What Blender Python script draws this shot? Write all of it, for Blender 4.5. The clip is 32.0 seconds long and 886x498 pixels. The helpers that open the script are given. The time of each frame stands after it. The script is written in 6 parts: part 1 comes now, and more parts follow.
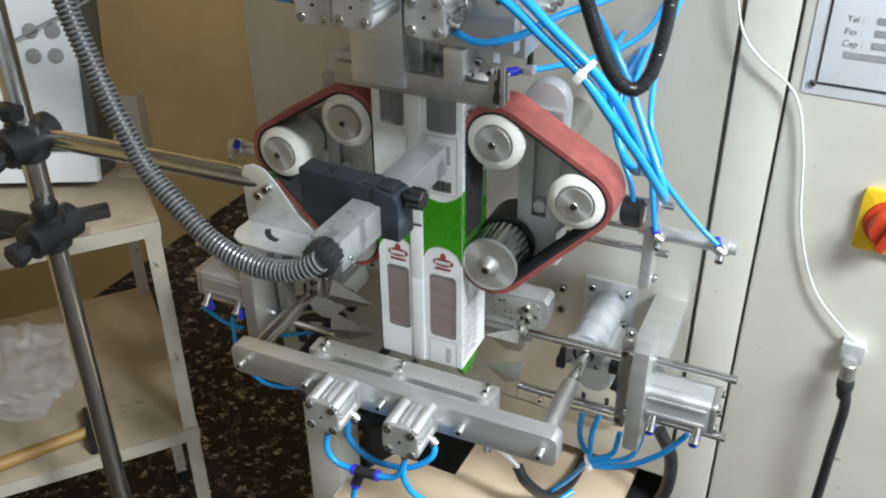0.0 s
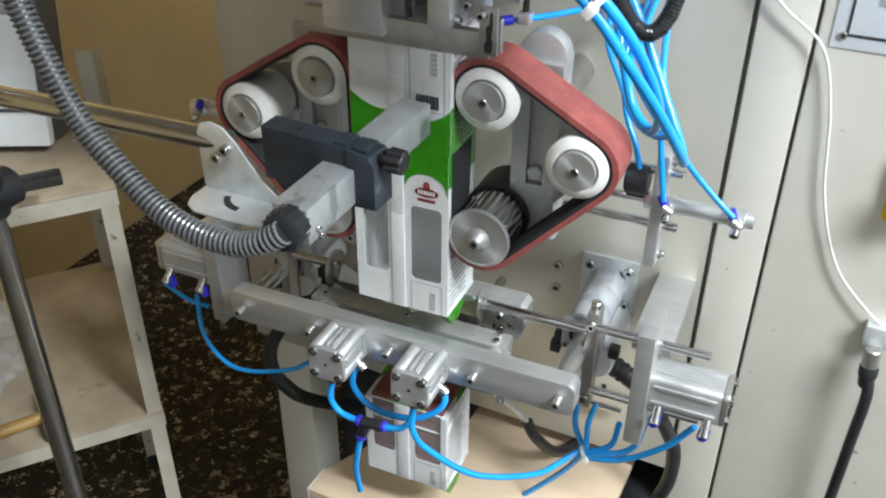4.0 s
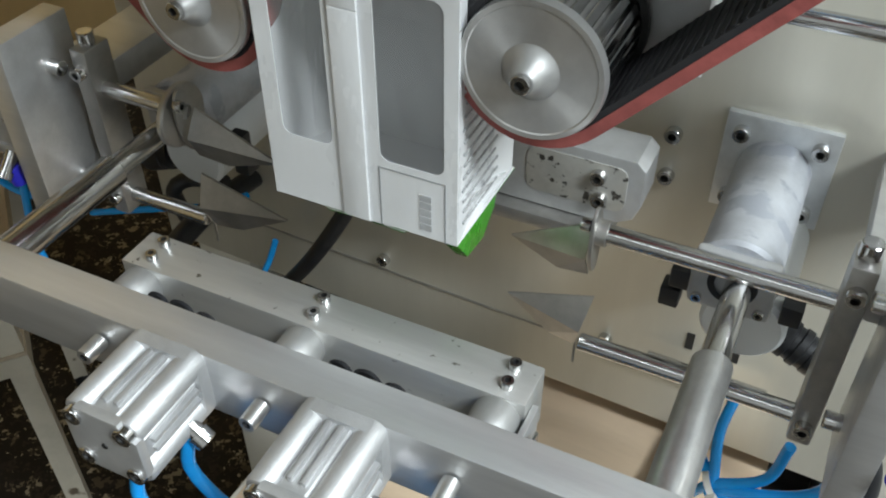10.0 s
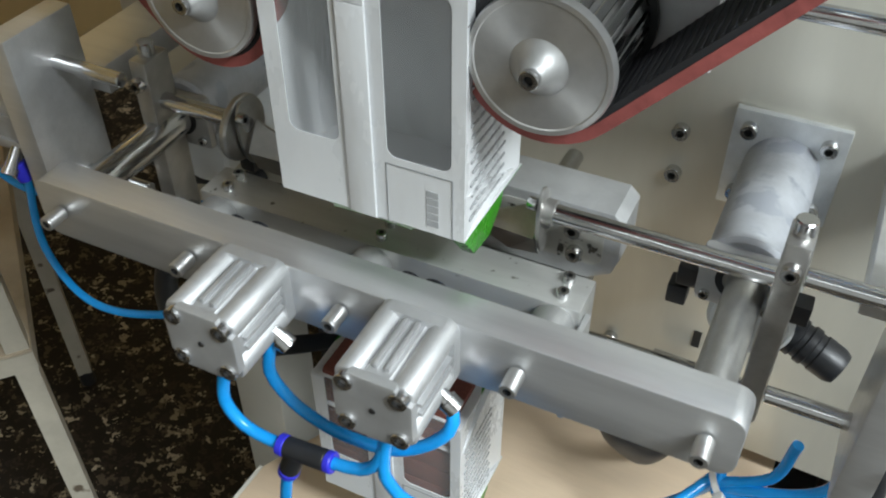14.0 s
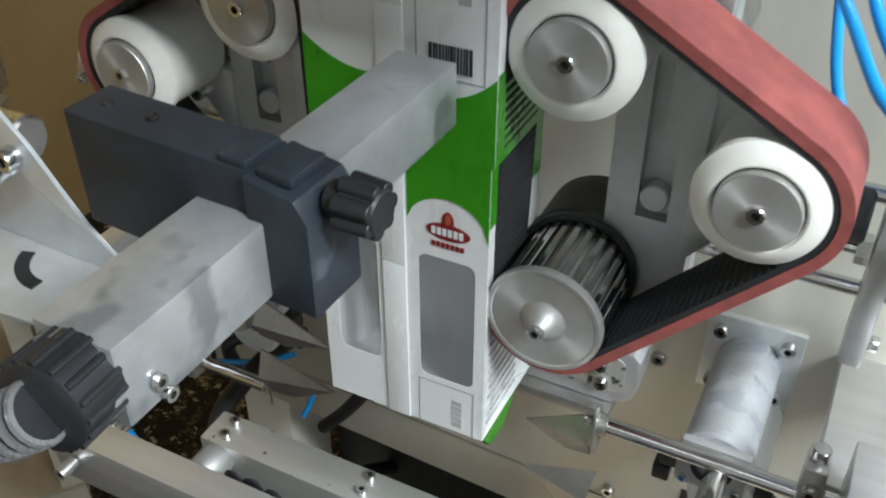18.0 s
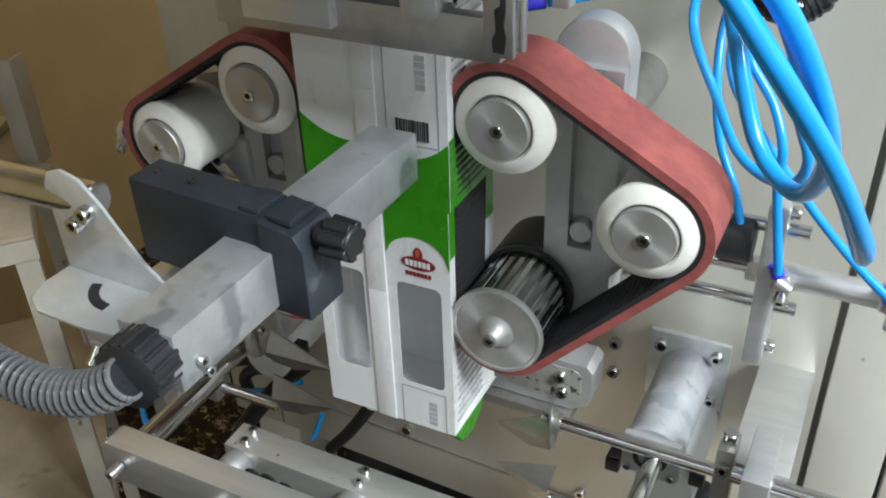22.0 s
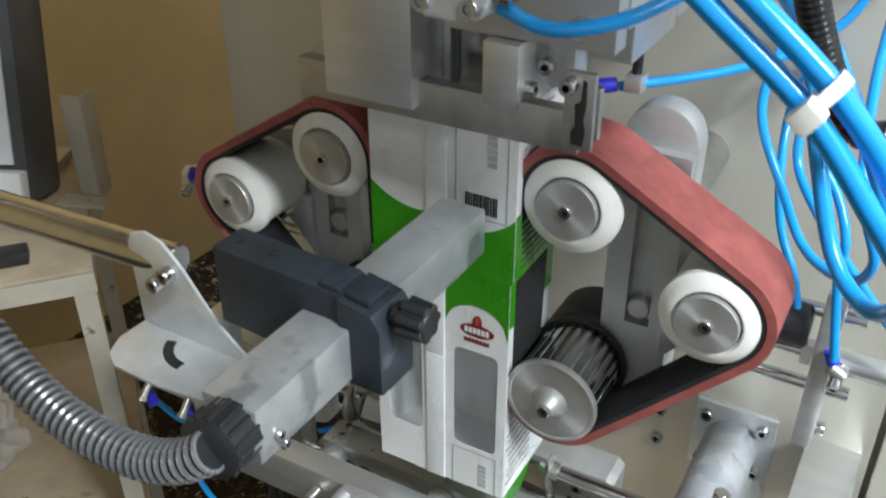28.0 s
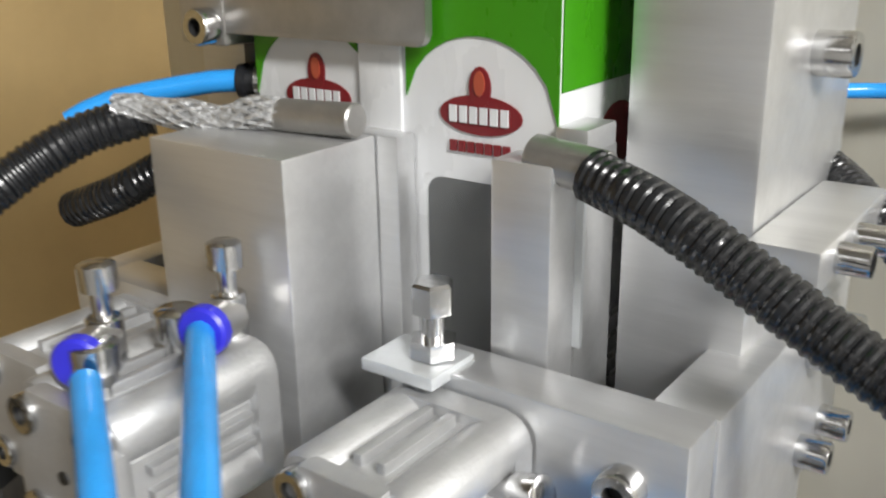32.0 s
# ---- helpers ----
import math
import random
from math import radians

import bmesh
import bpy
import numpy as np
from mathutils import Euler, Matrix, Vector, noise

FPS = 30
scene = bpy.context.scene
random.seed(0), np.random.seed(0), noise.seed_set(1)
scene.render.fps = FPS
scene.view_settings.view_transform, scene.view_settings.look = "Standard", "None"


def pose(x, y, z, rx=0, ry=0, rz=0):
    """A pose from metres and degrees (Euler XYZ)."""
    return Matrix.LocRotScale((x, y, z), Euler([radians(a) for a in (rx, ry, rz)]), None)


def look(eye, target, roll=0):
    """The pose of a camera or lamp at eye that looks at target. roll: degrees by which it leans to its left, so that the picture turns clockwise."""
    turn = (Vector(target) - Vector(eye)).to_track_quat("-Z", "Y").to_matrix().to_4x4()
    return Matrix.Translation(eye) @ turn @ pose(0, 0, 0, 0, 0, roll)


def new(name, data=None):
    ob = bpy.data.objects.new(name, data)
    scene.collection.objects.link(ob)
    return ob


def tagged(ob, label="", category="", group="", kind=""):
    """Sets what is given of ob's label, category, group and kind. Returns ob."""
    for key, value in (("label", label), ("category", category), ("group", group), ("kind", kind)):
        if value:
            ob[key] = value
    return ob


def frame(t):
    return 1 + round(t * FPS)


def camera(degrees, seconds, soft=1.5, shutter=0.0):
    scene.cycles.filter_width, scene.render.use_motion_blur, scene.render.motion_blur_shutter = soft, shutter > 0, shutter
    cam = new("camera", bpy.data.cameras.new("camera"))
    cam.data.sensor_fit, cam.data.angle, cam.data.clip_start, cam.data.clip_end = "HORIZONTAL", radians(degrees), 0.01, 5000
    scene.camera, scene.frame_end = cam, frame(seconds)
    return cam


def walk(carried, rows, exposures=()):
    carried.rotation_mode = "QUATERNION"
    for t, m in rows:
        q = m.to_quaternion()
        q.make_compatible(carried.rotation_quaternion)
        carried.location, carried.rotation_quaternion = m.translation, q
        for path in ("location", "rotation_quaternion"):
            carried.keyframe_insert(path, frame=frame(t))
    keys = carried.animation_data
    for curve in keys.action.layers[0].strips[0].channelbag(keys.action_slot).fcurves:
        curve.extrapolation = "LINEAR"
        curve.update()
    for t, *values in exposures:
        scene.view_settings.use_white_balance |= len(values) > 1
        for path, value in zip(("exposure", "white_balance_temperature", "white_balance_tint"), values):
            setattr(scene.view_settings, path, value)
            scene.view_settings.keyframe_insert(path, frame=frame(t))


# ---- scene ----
cam = camera(50.9, 32.0, soft=2.0, shutter=0.4)
PATH = [
    (0, (0.436, -0.996, 1.564), (-0.336, 0.524, 0.518), -0.5),
    (0.5, (0.434, -0.999, 1.562), (-0.33, 0.533, 0.528), -0.3),
    (1, (0.436, -0.999, 1.564), (-0.326, 0.534, 0.53), -0.2),
    (1.5, (0.439, -1.003, 1.567), (-0.324, 0.532, 0.537), -0.0),
    (2, (0.439, -0.999, 1.562), (-0.326, 0.538, 0.536), 0.2),
    (2.5, (0.432, -1.001, 1.56), (-0.313, 0.547, 0.536), 0.6),
    (4.5, (0.354, -0.795, 1.442), (-0.369, 0.661, 0.277), -0.1),
    (5, (0.274, -0.626, 1.359), (-0.44, 0.749, 0.097), -0.4),
    (5.5, (0.24, -0.555, 1.297), (-0.51, 0.757, -0.014), -1.8),
    (6, (0.225, -0.528, 1.251), (-0.509, 0.783, -0.069), -0.8),
    (6.5, (0.219, -0.518, 1.223), (-0.522, 0.798, -0.09), -1.3),
    (7, (0.214, -0.515, 1.206), (-0.503, 0.807, -0.112), -0.8),
    (7.5, (0.213, -0.515, 1.203), (-0.5, 0.805, -0.119), -0.4),
    (8, (0.213, -0.515, 1.204), (-0.499, 0.807, -0.117), -0.3),
    (8.5, (0.215, -0.513, 1.206), (-0.498, 0.807, -0.117), -0.4),
    (9, (0.216, -0.512, 1.207), (-0.495, 0.812, -0.113), -0.4),
    (9.5, (0.214, -0.511, 1.208), (-0.492, 0.82, -0.108), -0.4),
    (10, (0.213, -0.512, 1.207), (-0.491, 0.816, -0.113), -0.1),
    (10.5, (0.212, -0.511, 1.206), (-0.496, 0.814, -0.114), -0.4),
    (11, (0.212, -0.511, 1.206), (-0.499, 0.818, -0.11), -0.4),
    (11.5, (0.209, -0.512, 1.204), (-0.499, 0.817, -0.113), 0.0),
    (12, (0.206, -0.515, 1.205), (-0.497, 0.815, -0.114), 0.1),
    (12.5, (0.206, -0.516, 1.206), (-0.492, 0.815, -0.114), 0.3),
    (13, (0.208, -0.513, 1.204), (-0.488, 0.821, -0.114), 0.1),
    (13.5, (0.209, -0.513, 1.204), (-0.491, 0.82, -0.112), -0.0),
    (14, (0.211, -0.512, 1.205), (-0.498, 0.81, -0.117), -0.2),
    (14.5, (0.212, -0.506, 1.208), (-0.494, 0.812, -0.12), 0.2),
    (16.5, (0.214, -0.507, 1.209), (-0.512, 0.813, -0.106), -0.7),
    (17, (0.211, -0.513, 1.226), (-0.512, 0.835, -0.063), -0.4),
    (17.5, (0.212, -0.536, 1.279), (-0.537, 0.866, 0.066), -0.2),
    (18, (0.223, -0.551, 1.328), (-0.56, 0.863, 0.151), 0.0),
    (18.5, (0.276, -0.585, 1.364), (-0.542, 0.836, 0.219), -2.2),
    (19, (0.309, -0.647, 1.395), (-0.556, 0.82, 0.346), -2.2),
    (19.5, (0.333, -0.68, 1.424), (-0.522, 0.827, 0.425), -2.6),
    (20, (0.316, -0.65, 1.404), (-0.521, 0.852, 0.383), -2.1),
    (20.5, (0.304, -0.639, 1.395), (-0.54, 0.84, 0.346), -2.2),
    (21, (0.306, -0.642, 1.398), (-0.533, 0.844, 0.356), -2.3),
    (21.5, (0.306, -0.642, 1.396), (-0.54, 0.835, 0.345), -2.6),
    (22, (0.301, -0.638, 1.391), (-0.532, 0.82, 0.305), -2.1),
    (22.5, (0.301, -0.636, 1.388), (-0.538, 0.818, 0.301), -2.1),
    (23, (0.302, -0.637, 1.39), (-0.541, 0.819, 0.309), -2.1),
    (23.5, (0.304, -0.635, 1.39), (-0.535, 0.822, 0.308), -2.2),
    (24, (0.304, -0.639, 1.392), (-0.531, 0.824, 0.314), -2.0),
    (24.5, (0.306, -0.64, 1.394), (-0.534, 0.823, 0.319), -2.0),
    (26.5, (0.303, -0.638, 1.392), (-0.528, 0.826, 0.313), -1.2),
    (27, (0.3, -0.637, 1.395), (-0.532, 0.83, 0.319), -0.8),
    (27.5, (0.296, -0.642, 1.402), (-0.555, 0.822, 0.338), -0.9),
    (28, (0.28, -0.646, 1.423), (-0.618, 0.808, 0.383), -0.2),
    (28.5, (0.275, -0.64, 1.474), (-0.652, 0.801, 0.442), -1.0),
    (29, (0.29, -0.596, 1.533), (-0.756, 0.796, 0.549), -2.1),
    (29.5, (0.3, -0.576, 1.575), (-0.803, 0.822, 0.668), -1.0),
    (30, (0.298, -0.54, 1.612), (-0.847, 0.848, 0.739), -2.3),
    (30.5, (0.288, -0.516, 1.635), (-0.868, 0.897, 0.818), -0.8),
    (31, (0.245, -0.495, 1.655), (-0.823, 1.028, 0.92), -0.4),
    (31.5, (0.203, -0.46, 1.65), (-0.845, 1.101, 0.968), -2.5),
    (32, (0.189, -0.396, 1.627), (-0.993, 1.079, 0.974), -0.9),
]
walk(cam, [(t, look(eye, target, roll)) for t, eye, target, roll in PATH], [(0.0, 0.32, 6500, 10), (3.0, 0.32, 6500, 10), (5.0, 0.30, 6500, 10), (6.0, 0.10, 6500, 8), (14.0, 0.10, 6500, 8), (18.0, 0.15, 6500, 9), (27.5, 0.15, 6550, 9), (29.0, 0.14, 6400, 10), (30.0, 0.30, 6500, 12), (31.0, 0.02, 6700, 13), (32.0, -0.05, 7200, 15)])

# ---------- world and light ----------
world = bpy.data.worlds.new("world")
scene.world = world
world.use_nodes = True
world.node_tree.nodes["Background"].inputs[0].default_value = (0.9, 0.95, 1.0, 1)
world.node_tree.nodes["Background"].inputs[1].default_value = 0.014


def area_lamp(name, x, y, z, sx, sy, watts, colour):
    data = bpy.data.lights.new(name, "AREA")
    data.shape, data.size, data.size_y, data.energy, data.color = "RECTANGLE", sx, sy, watts, colour
    ob = new(name, data)
    ob.matrix_world = pose(x, y, z)
    return ob


LAMP = (0.915, 0.99, 1.035)
# Unseen; stands for the supposed overhead light at the right.
area_lamp("unseen_overhead_light", 1.85, -0.95, 2.74, 1.25, 0.3, 122, LAMP)
# Weak fill added from the front, no such lamp is known.
area_lamp("unseen_overhead_light", 0.15, -2.35, 2.74, 1.25, 0.3, 5, LAMP)
# Unseen, added over the cabinet to brighten the upper side wall.
area_lamp("unseen_overhead_light", 0.12, 0.75, 2.74, 0.15, 1.0, 58, LAMP)
# Unseen second lamp, added to strengthen the light from the right.
area_lamp("unseen_overhead_light", 2.4, -0.5, 2.74, 0.3, 1.25, 40, LAMP)
scene.view_settings.exposure = 0.0


# ---------- materials ----------
def mat(name, colour, rough=0.5, metal=0.0, vary=0.15, scale=30.0, bump=0.0, bump_scale=200.0, stretch=(1, 1, 1), alpha=1.0, second=None, spots=0.0, spot_scale=60.0, spot_colour=(0.02, 0.02, 0.02), coat=0.0, spec=None, rough_vary=0.08, turned=False, bump_deep=0.001):
    m = bpy.data.materials.new(name)
    m.use_nodes = True
    nt = m.node_tree
    b = nt.nodes["Principled BSDF"]
    b.inputs["Roughness"].default_value = rough
    b.inputs["Metallic"].default_value = metal
    if spec is not None:
        b.inputs["Specular IOR Level"].default_value = spec
    b.inputs["Coat Weight"].default_value = coat
    co = nt.nodes.new("ShaderNodeTexCoord")
    mp = nt.nodes.new("ShaderNodeMapping")
    mp.inputs["Scale"].default_value = stretch
    nt.links.new(co.outputs["Object"], mp.inputs["Vector"])
    n = nt.nodes.new("ShaderNodeTexNoise")
    n.inputs["Scale"].default_value = scale
    n.inputs["Detail"].default_value = 5
    n.inputs["Roughness"].default_value = 0.65
    nt.links.new(mp.outputs["Vector"], n.inputs["Vector"])
    r = nt.nodes.new("ShaderNodeValToRGB")
    c2 = second or tuple(c * (1 - 2 * vary) for c in colour)
    r.color_ramp.elements[0].position, r.color_ramp.elements[1].position = 0.35, 0.65
    r.color_ramp.elements[0].color = (*c2, 1)
    r.color_ramp.elements[1].color = (*colour, 1)
    nt.links.new(n.outputs["Fac"], r.inputs["Fac"])
    out = r.outputs["Color"]
    if spots:
        n2 = nt.nodes.new("ShaderNodeTexNoise")
        n2.inputs["Scale"].default_value = spot_scale
        n2.inputs["Detail"].default_value = 3
        nt.links.new(co.outputs["Object"], n2.inputs["Vector"])
        r2 = nt.nodes.new("ShaderNodeValToRGB")
        r2.color_ramp.elements[0].position, r2.color_ramp.elements[1].position = 0.75 - spots, 0.8 - spots
        nt.links.new(n2.outputs["Fac"], r2.inputs["Fac"])
        mx = nt.nodes.new("ShaderNodeMix")
        mx.data_type = "RGBA"
        mx.inputs[7].default_value = (*spot_colour, 1)
        nt.links.new(out, mx.inputs[6])
        nt.links.new(r2.outputs["Color"], mx.inputs[0])
        out = mx.outputs[2]
    nt.links.new(out, b.inputs["Base Color"])
    if rough_vary:
        mr = nt.nodes.new("ShaderNodeMapRange")
        mr.inputs[3].default_value, mr.inputs[4].default_value = max(0.02, rough - rough_vary), min(1, rough + rough_vary)
        nt.links.new(n.outputs["Fac"], mr.inputs[0])
        nt.links.new(mr.outputs[0], b.inputs["Roughness"])
    if bump:
        n3 = nt.nodes.new("ShaderNodeTexNoise")
        n3.inputs["Scale"].default_value = bump_scale
        n3.inputs["Detail"].default_value = 4
        nt.links.new(mp.outputs["Vector"], n3.inputs["Vector"])
        bp = nt.nodes.new("ShaderNodeBump")
        bp.inputs["Strength"].default_value = bump
        bp.inputs["Distance"].default_value = bump_deep
        nt.links.new(n3.outputs["Fac"], bp.inputs["Height"])
        nt.links.new(bp.outputs["Normal"], b.inputs["Normal"])
    if alpha < 1:
        b.inputs["Alpha"].default_value = alpha
    if turned:
        b.inputs["Anisotropic"].default_value = 0.85
        tg = nt.nodes.new("ShaderNodeTangent")
        tg.direction_type, tg.axis = "RADIAL", "Y"
        nt.links.new(tg.outputs[0], b.inputs["Tangent"])
    return m


ALU = mat("brushed_aluminium", (0.68, 0.685, 0.69), 0.35, 0.78, 0.06, 90, 0.12, 420, (0.10, 1, 1), rough_vary=0.05)
ALU_CAST = mat("sandblasted_aluminium", (0.56, 0.565, 0.57), 0.53, 0.72, 0.08, 40, 0.2, 900)
STEEL = mat("polished_steel", (0.62, 0.62, 0.62), 0.18, 1.0, 0.05, 80, 0.05, 400)
STEEL_DULL = mat("dull_stainless_steel", (0.50, 0.49, 0.47), 0.38, 0.88, 0.12, 40, 0.1, 300)
TURNED = mat("turned_steel", (0.62, 0.62, 0.61), 0.36, 0.92, 0.06, 120, 0.05, 500)
FACED = mat("lathe_faced_steel", (0.54, 0.535, 0.525), 0.40, 0.75, 0.05, 120, 0.03, 500, turned=True)
NOSE = mat("satin_turned_steel", (0.43, 0.43, 0.425), 0.52, 0.7, 0.05, 120, 0.03, 500)
ZINC = mat("zinc_plated_sheet", (0.76, 0.79, 0.81), 0.34, 0.6, 0.10, 35, 0.1, 200)
ANOD = mat("cloudy_anodised_sleeve", (0.54, 0.56, 0.60), 0.45, 0.4, 0.12, 30, 0.1, 300, spots=0.20, spot_scale=45, spot_colour=(0.38, 0.40, 0.45))
ZINC_DUSTY = mat("dusty_zinc_tube", (0.50, 0.52, 0.54), 0.36, 0.65, 0.10, 40, 0.1, 200, spots=0.22, spot_scale=24, spot_colour=(0.27, 0.285, 0.30))
# Dark steel parts; also painted shade inside sockets and holes.
DARK = mat("dark_oxide_and_recess_shade", (0.05, 0.05, 0.05), 0.45, 0.6, 0.2, 60)
NYLON = mat("white_nylon", (0.78, 0.77, 0.73), 0.42, 0, 0.05, 50, 0.1, 300)
BELT = mat("red_rubber_belt", (0.33, 0.085, 0.075), 0.62, 0, 0.18, 60, 0.3, 500, second=(0.22, 0.055, 0.05))
BELT_IN = mat("black_toothed_rubber", (0.016, 0.016, 0.018), 0.8, 0, 0.2, 60)
BEIGE = mat("beige_painted_cabinet_steel", (0.70, 0.675, 0.605), 0.38, 0.0, 0.05, 6, 0.06, 400, spots=0.03, spot_scale=45, spot_colour=(0.36, 0.33, 0.27))
PLATE = mat("brushed_steel_front_plate", (0.60, 0.58, 0.505), 0.34, 0.3, 0.06, 12, 0.08, 300, (1, 1, 0.2))
BLUE = mat("blue_polyurethane_tube", (0.012, 0.33, 0.84), 0.22, 0, 0.06, 40)
BLUE_RING = mat("dark_blue_collet", (0.03, 0.03, 0.55), 0.35, 0, 0.05, 40)
BLACK = mat("black_plastic", (0.018, 0.019, 0.022), 0.42, 0, 0.2, 40, 0.1, 400)
SLATE = mat("dusty_black_polyamide", (0.022, 0.030, 0.042), 0.5, 0, 0.25, 30, 0.15, 300, spots=0.12, spot_scale=30, spot_colour=(0.055, 0.064, 0.076))
HOSE = mat("black_corrugated_conduit", (0.016, 0.017, 0.019), 0.24, 0, 0.15, 60)
# Grey of the hose ribs imitates the highlights on their ridges.
HOSE_GLINT = mat("hose_ridge_highlight", (0.21, 0.215, 0.22), 0.27, 0.45, 0.15, 60)
WHITE_WIRE = mat("white_cable", (0.72, 0.72, 0.70), 0.45, 0, 0.05, 60)
FILM_WHITE = mat("white_printed_film", (0.70, 0.71, 0.72), 0.28, 0, 0.03, 20, 0.8, 26, (1, 1, 0.45), bump_deep=0.0022)
FILM_GREEN = mat("green_printed_film", (0.035, 0.26, 0.008), 0.28, 0, 0.08, 25, 0.7, 26, (1, 1, 0.45), bump_deep=0.0018)
FILM_RED = mat("dark_red_print", (0.20, 0.012, 0.016), 0.4, 0, 0.05, 60)
INK = mat("black_print", (0.03, 0.03, 0.035), 0.5, 0, 0.1, 60)
INK_GREY = mat("grey_print", (0.30, 0.31, 0.32), 0.5, 0, 0.1, 60)
INK_FAINT = mat("faint_grey_print", (0.43, 0.44, 0.45), 0.4, 0, 0.1, 60)
POWDER = mat("red_brown_spice_powder", (0.21, 0.066, 0.050), 0.9, 0, 0.15, 300)
# Cream base is darkened for the shade over the trolley; chips are real.
CART = mat("chipped_cream_paint", (0.47, 0.43, 0.35), 0.5, 0, 0.08, 20, 0.2, 150, spots=0.10, spot_scale=30, spot_colour=(0.10, 0.075, 0.05))
CART_SHELF = mat("stained_grey_shelf", (0.44, 0.36, 0.26), 0.6, 0, 0.15, 9, 0.2, 150, spots=0.06, spot_scale=14, spot_colour=(0.20, 0.16, 0.12))
WOOD = mat("plain_board", (0.72, 0.56, 0.40), 0.6, 0, 0.1, 12, 0.2, 200, (0.2, 1, 1))
HANDLE = mat("yellow_wooden_handle", (0.45, 0.27, 0.08), 0.5, 0, 0.2, 30, 0.1, 200, (0.2, 1, 1))
WALL = mat("olive_beige_wall_paint", (0.43, 0.31, 0.145), 0.8, 0, 0.06, 4, 0.3, 80)
# Grey for surfaces out of view, set by the bounce light they give.
WALL_UNSEEN = mat("unseen_wall_grey", (0.44, 0.44, 0.43), 0.7, 0, 0.04, 4, 0.2, 80)
YELLOW = mat("yellow_plastic", (0.80, 0.52, 0.02), 0.4, 0, 0.05, 30)
RED = mat("red_plastic", (0.62, 0.06, 0.02), 0.4, 0, 0.05, 30)
BRAID = mat("braided_glass_sleeve", (0.74, 0.75, 0.76), 0.3, 0.6, 0.25, 500, 0.8, 600)
PAPER = mat("white_label_sheet", (0.72, 0.75, 0.80), 0.4, 0, 0.03, 20)
PAPER_BLUE = mat("blue_print", (0.05, 0.20, 0.55), 0.4, 0, 0.05, 20)
PANEL = mat("pale_control_panel", (0.72, 0.74, 0.75), 0.4, 0, 0.04, 15)
FACE = mat("grey_membrane_sheet", (0.72, 0.745, 0.775), 0.4, 0, 0.04, 15)
# The whole case takes the dark grey of its side.
CASE = mat("dark_grey_case", (0.085, 0.088, 0.092), 0.45, 0, 0.15, 20, 0.1, 300)
PANEL_GREEN = mat("green_panel_light", (0.20, 0.75, 0.05), 0.4, 0, 0.05, 15)
CLEAR_BAG = mat("crumpled_clear_film", (0.75, 0.75, 0.75), 0.2, 0, 0.1, 40, 0.6, 60, alpha=0.28)
WINDOW_FILM = mat("clear_window_film", (0.35, 0.36, 0.36), 0.25, 0, 0.06, 20, 0.2, 40, alpha=0.24)


def terrazzo():
    m = mat("dark_terrazzo", (0.030, 0.026, 0.022), 0.5, 0, 0.2, 10, spec=0.25)
    nt = m.node_tree
    b = nt.nodes["Principled BSDF"]
    co = nt.nodes.new("ShaderNodeTexCoord")
    v = nt.nodes.new("ShaderNodeTexVoronoi")
    v.inputs["Scale"].default_value = 82
    v.inputs["Randomness"].default_value = 1.0
    n = nt.nodes.new("ShaderNodeTexNoise")
    n.inputs["Scale"].default_value = 90
    n.inputs["Detail"].default_value = 2
    nt.links.new(co.outputs["Object"], n.inputs["Vector"])
    add = nt.nodes.new("ShaderNodeMixRGB")
    add.blend_type, add.inputs[0].default_value = "LINEAR_LIGHT", 0.022
    nt.links.new(co.outputs["Object"], add.inputs[1])
    nt.links.new(n.outputs["Color"], add.inputs[2])
    nt.links.new(add.outputs[0], v.inputs["Vector"])
    sep = nt.nodes.new("ShaderNodeSeparateColor")
    nt.links.new(v.outputs["Color"], sep.inputs[0])
    r = nt.nodes.new("ShaderNodeValToRGB")
    r.color_ramp.interpolation = "CONSTANT"
    e = r.color_ramp.elements
    e[0].position, e[0].color = 0.0, (0.009, 0.007, 0.0055, 1)
    e[1].position, e[1].color = 0.60, (0.026, 0.020, 0.014, 1)
    for p, c in ((0.72, (0.07, 0.053, 0.036)), (0.79, (0.018, 0.014, 0.011)), (0.88, (0.24, 0.20, 0.14)), (0.935, (0.11, 0.088, 0.06)), (0.965, (0.36, 0.31, 0.23))):
        x = e.new(p)
        x.color = (*c, 1)
    nt.links.new(sep.outputs[0], r.inputs["Fac"])
    nt.links.new(r.outputs["Color"], b.inputs["Base Color"])
    return m


TERRAZZO = terrazzo()


# ---------- mesh helpers ----------
def part(name, bm, material, parent=None, label="", smooth=True):
    me = bpy.data.meshes.new(name)
    bmesh.ops.recalc_face_normals(bm, faces=bm.faces)
    bm.to_mesh(me)
    bm.free()
    me.materials.append(material)
    # Index 1 marks screw socket faces, darkened to imitate shade.
    if any(p.material_index for p in me.polygons):
        me.materials.append(DARK)
    if smooth:
        for p in me.polygons:
            p.use_smooth = True
        me.set_sharp_from_angle(angle=radians(35))
    ob = new(name, me)
    if parent:
        ob.parent = parent
    if label:
        ob["label"] = label
    return ob


def thing(name, label, category, group="", at=None, kind=""):
    ob = new(name)
    ob.empty_display_size = 0.02
    if at is not None:
        ob.matrix_world = at
    return tagged(ob, label, category, group, kind)


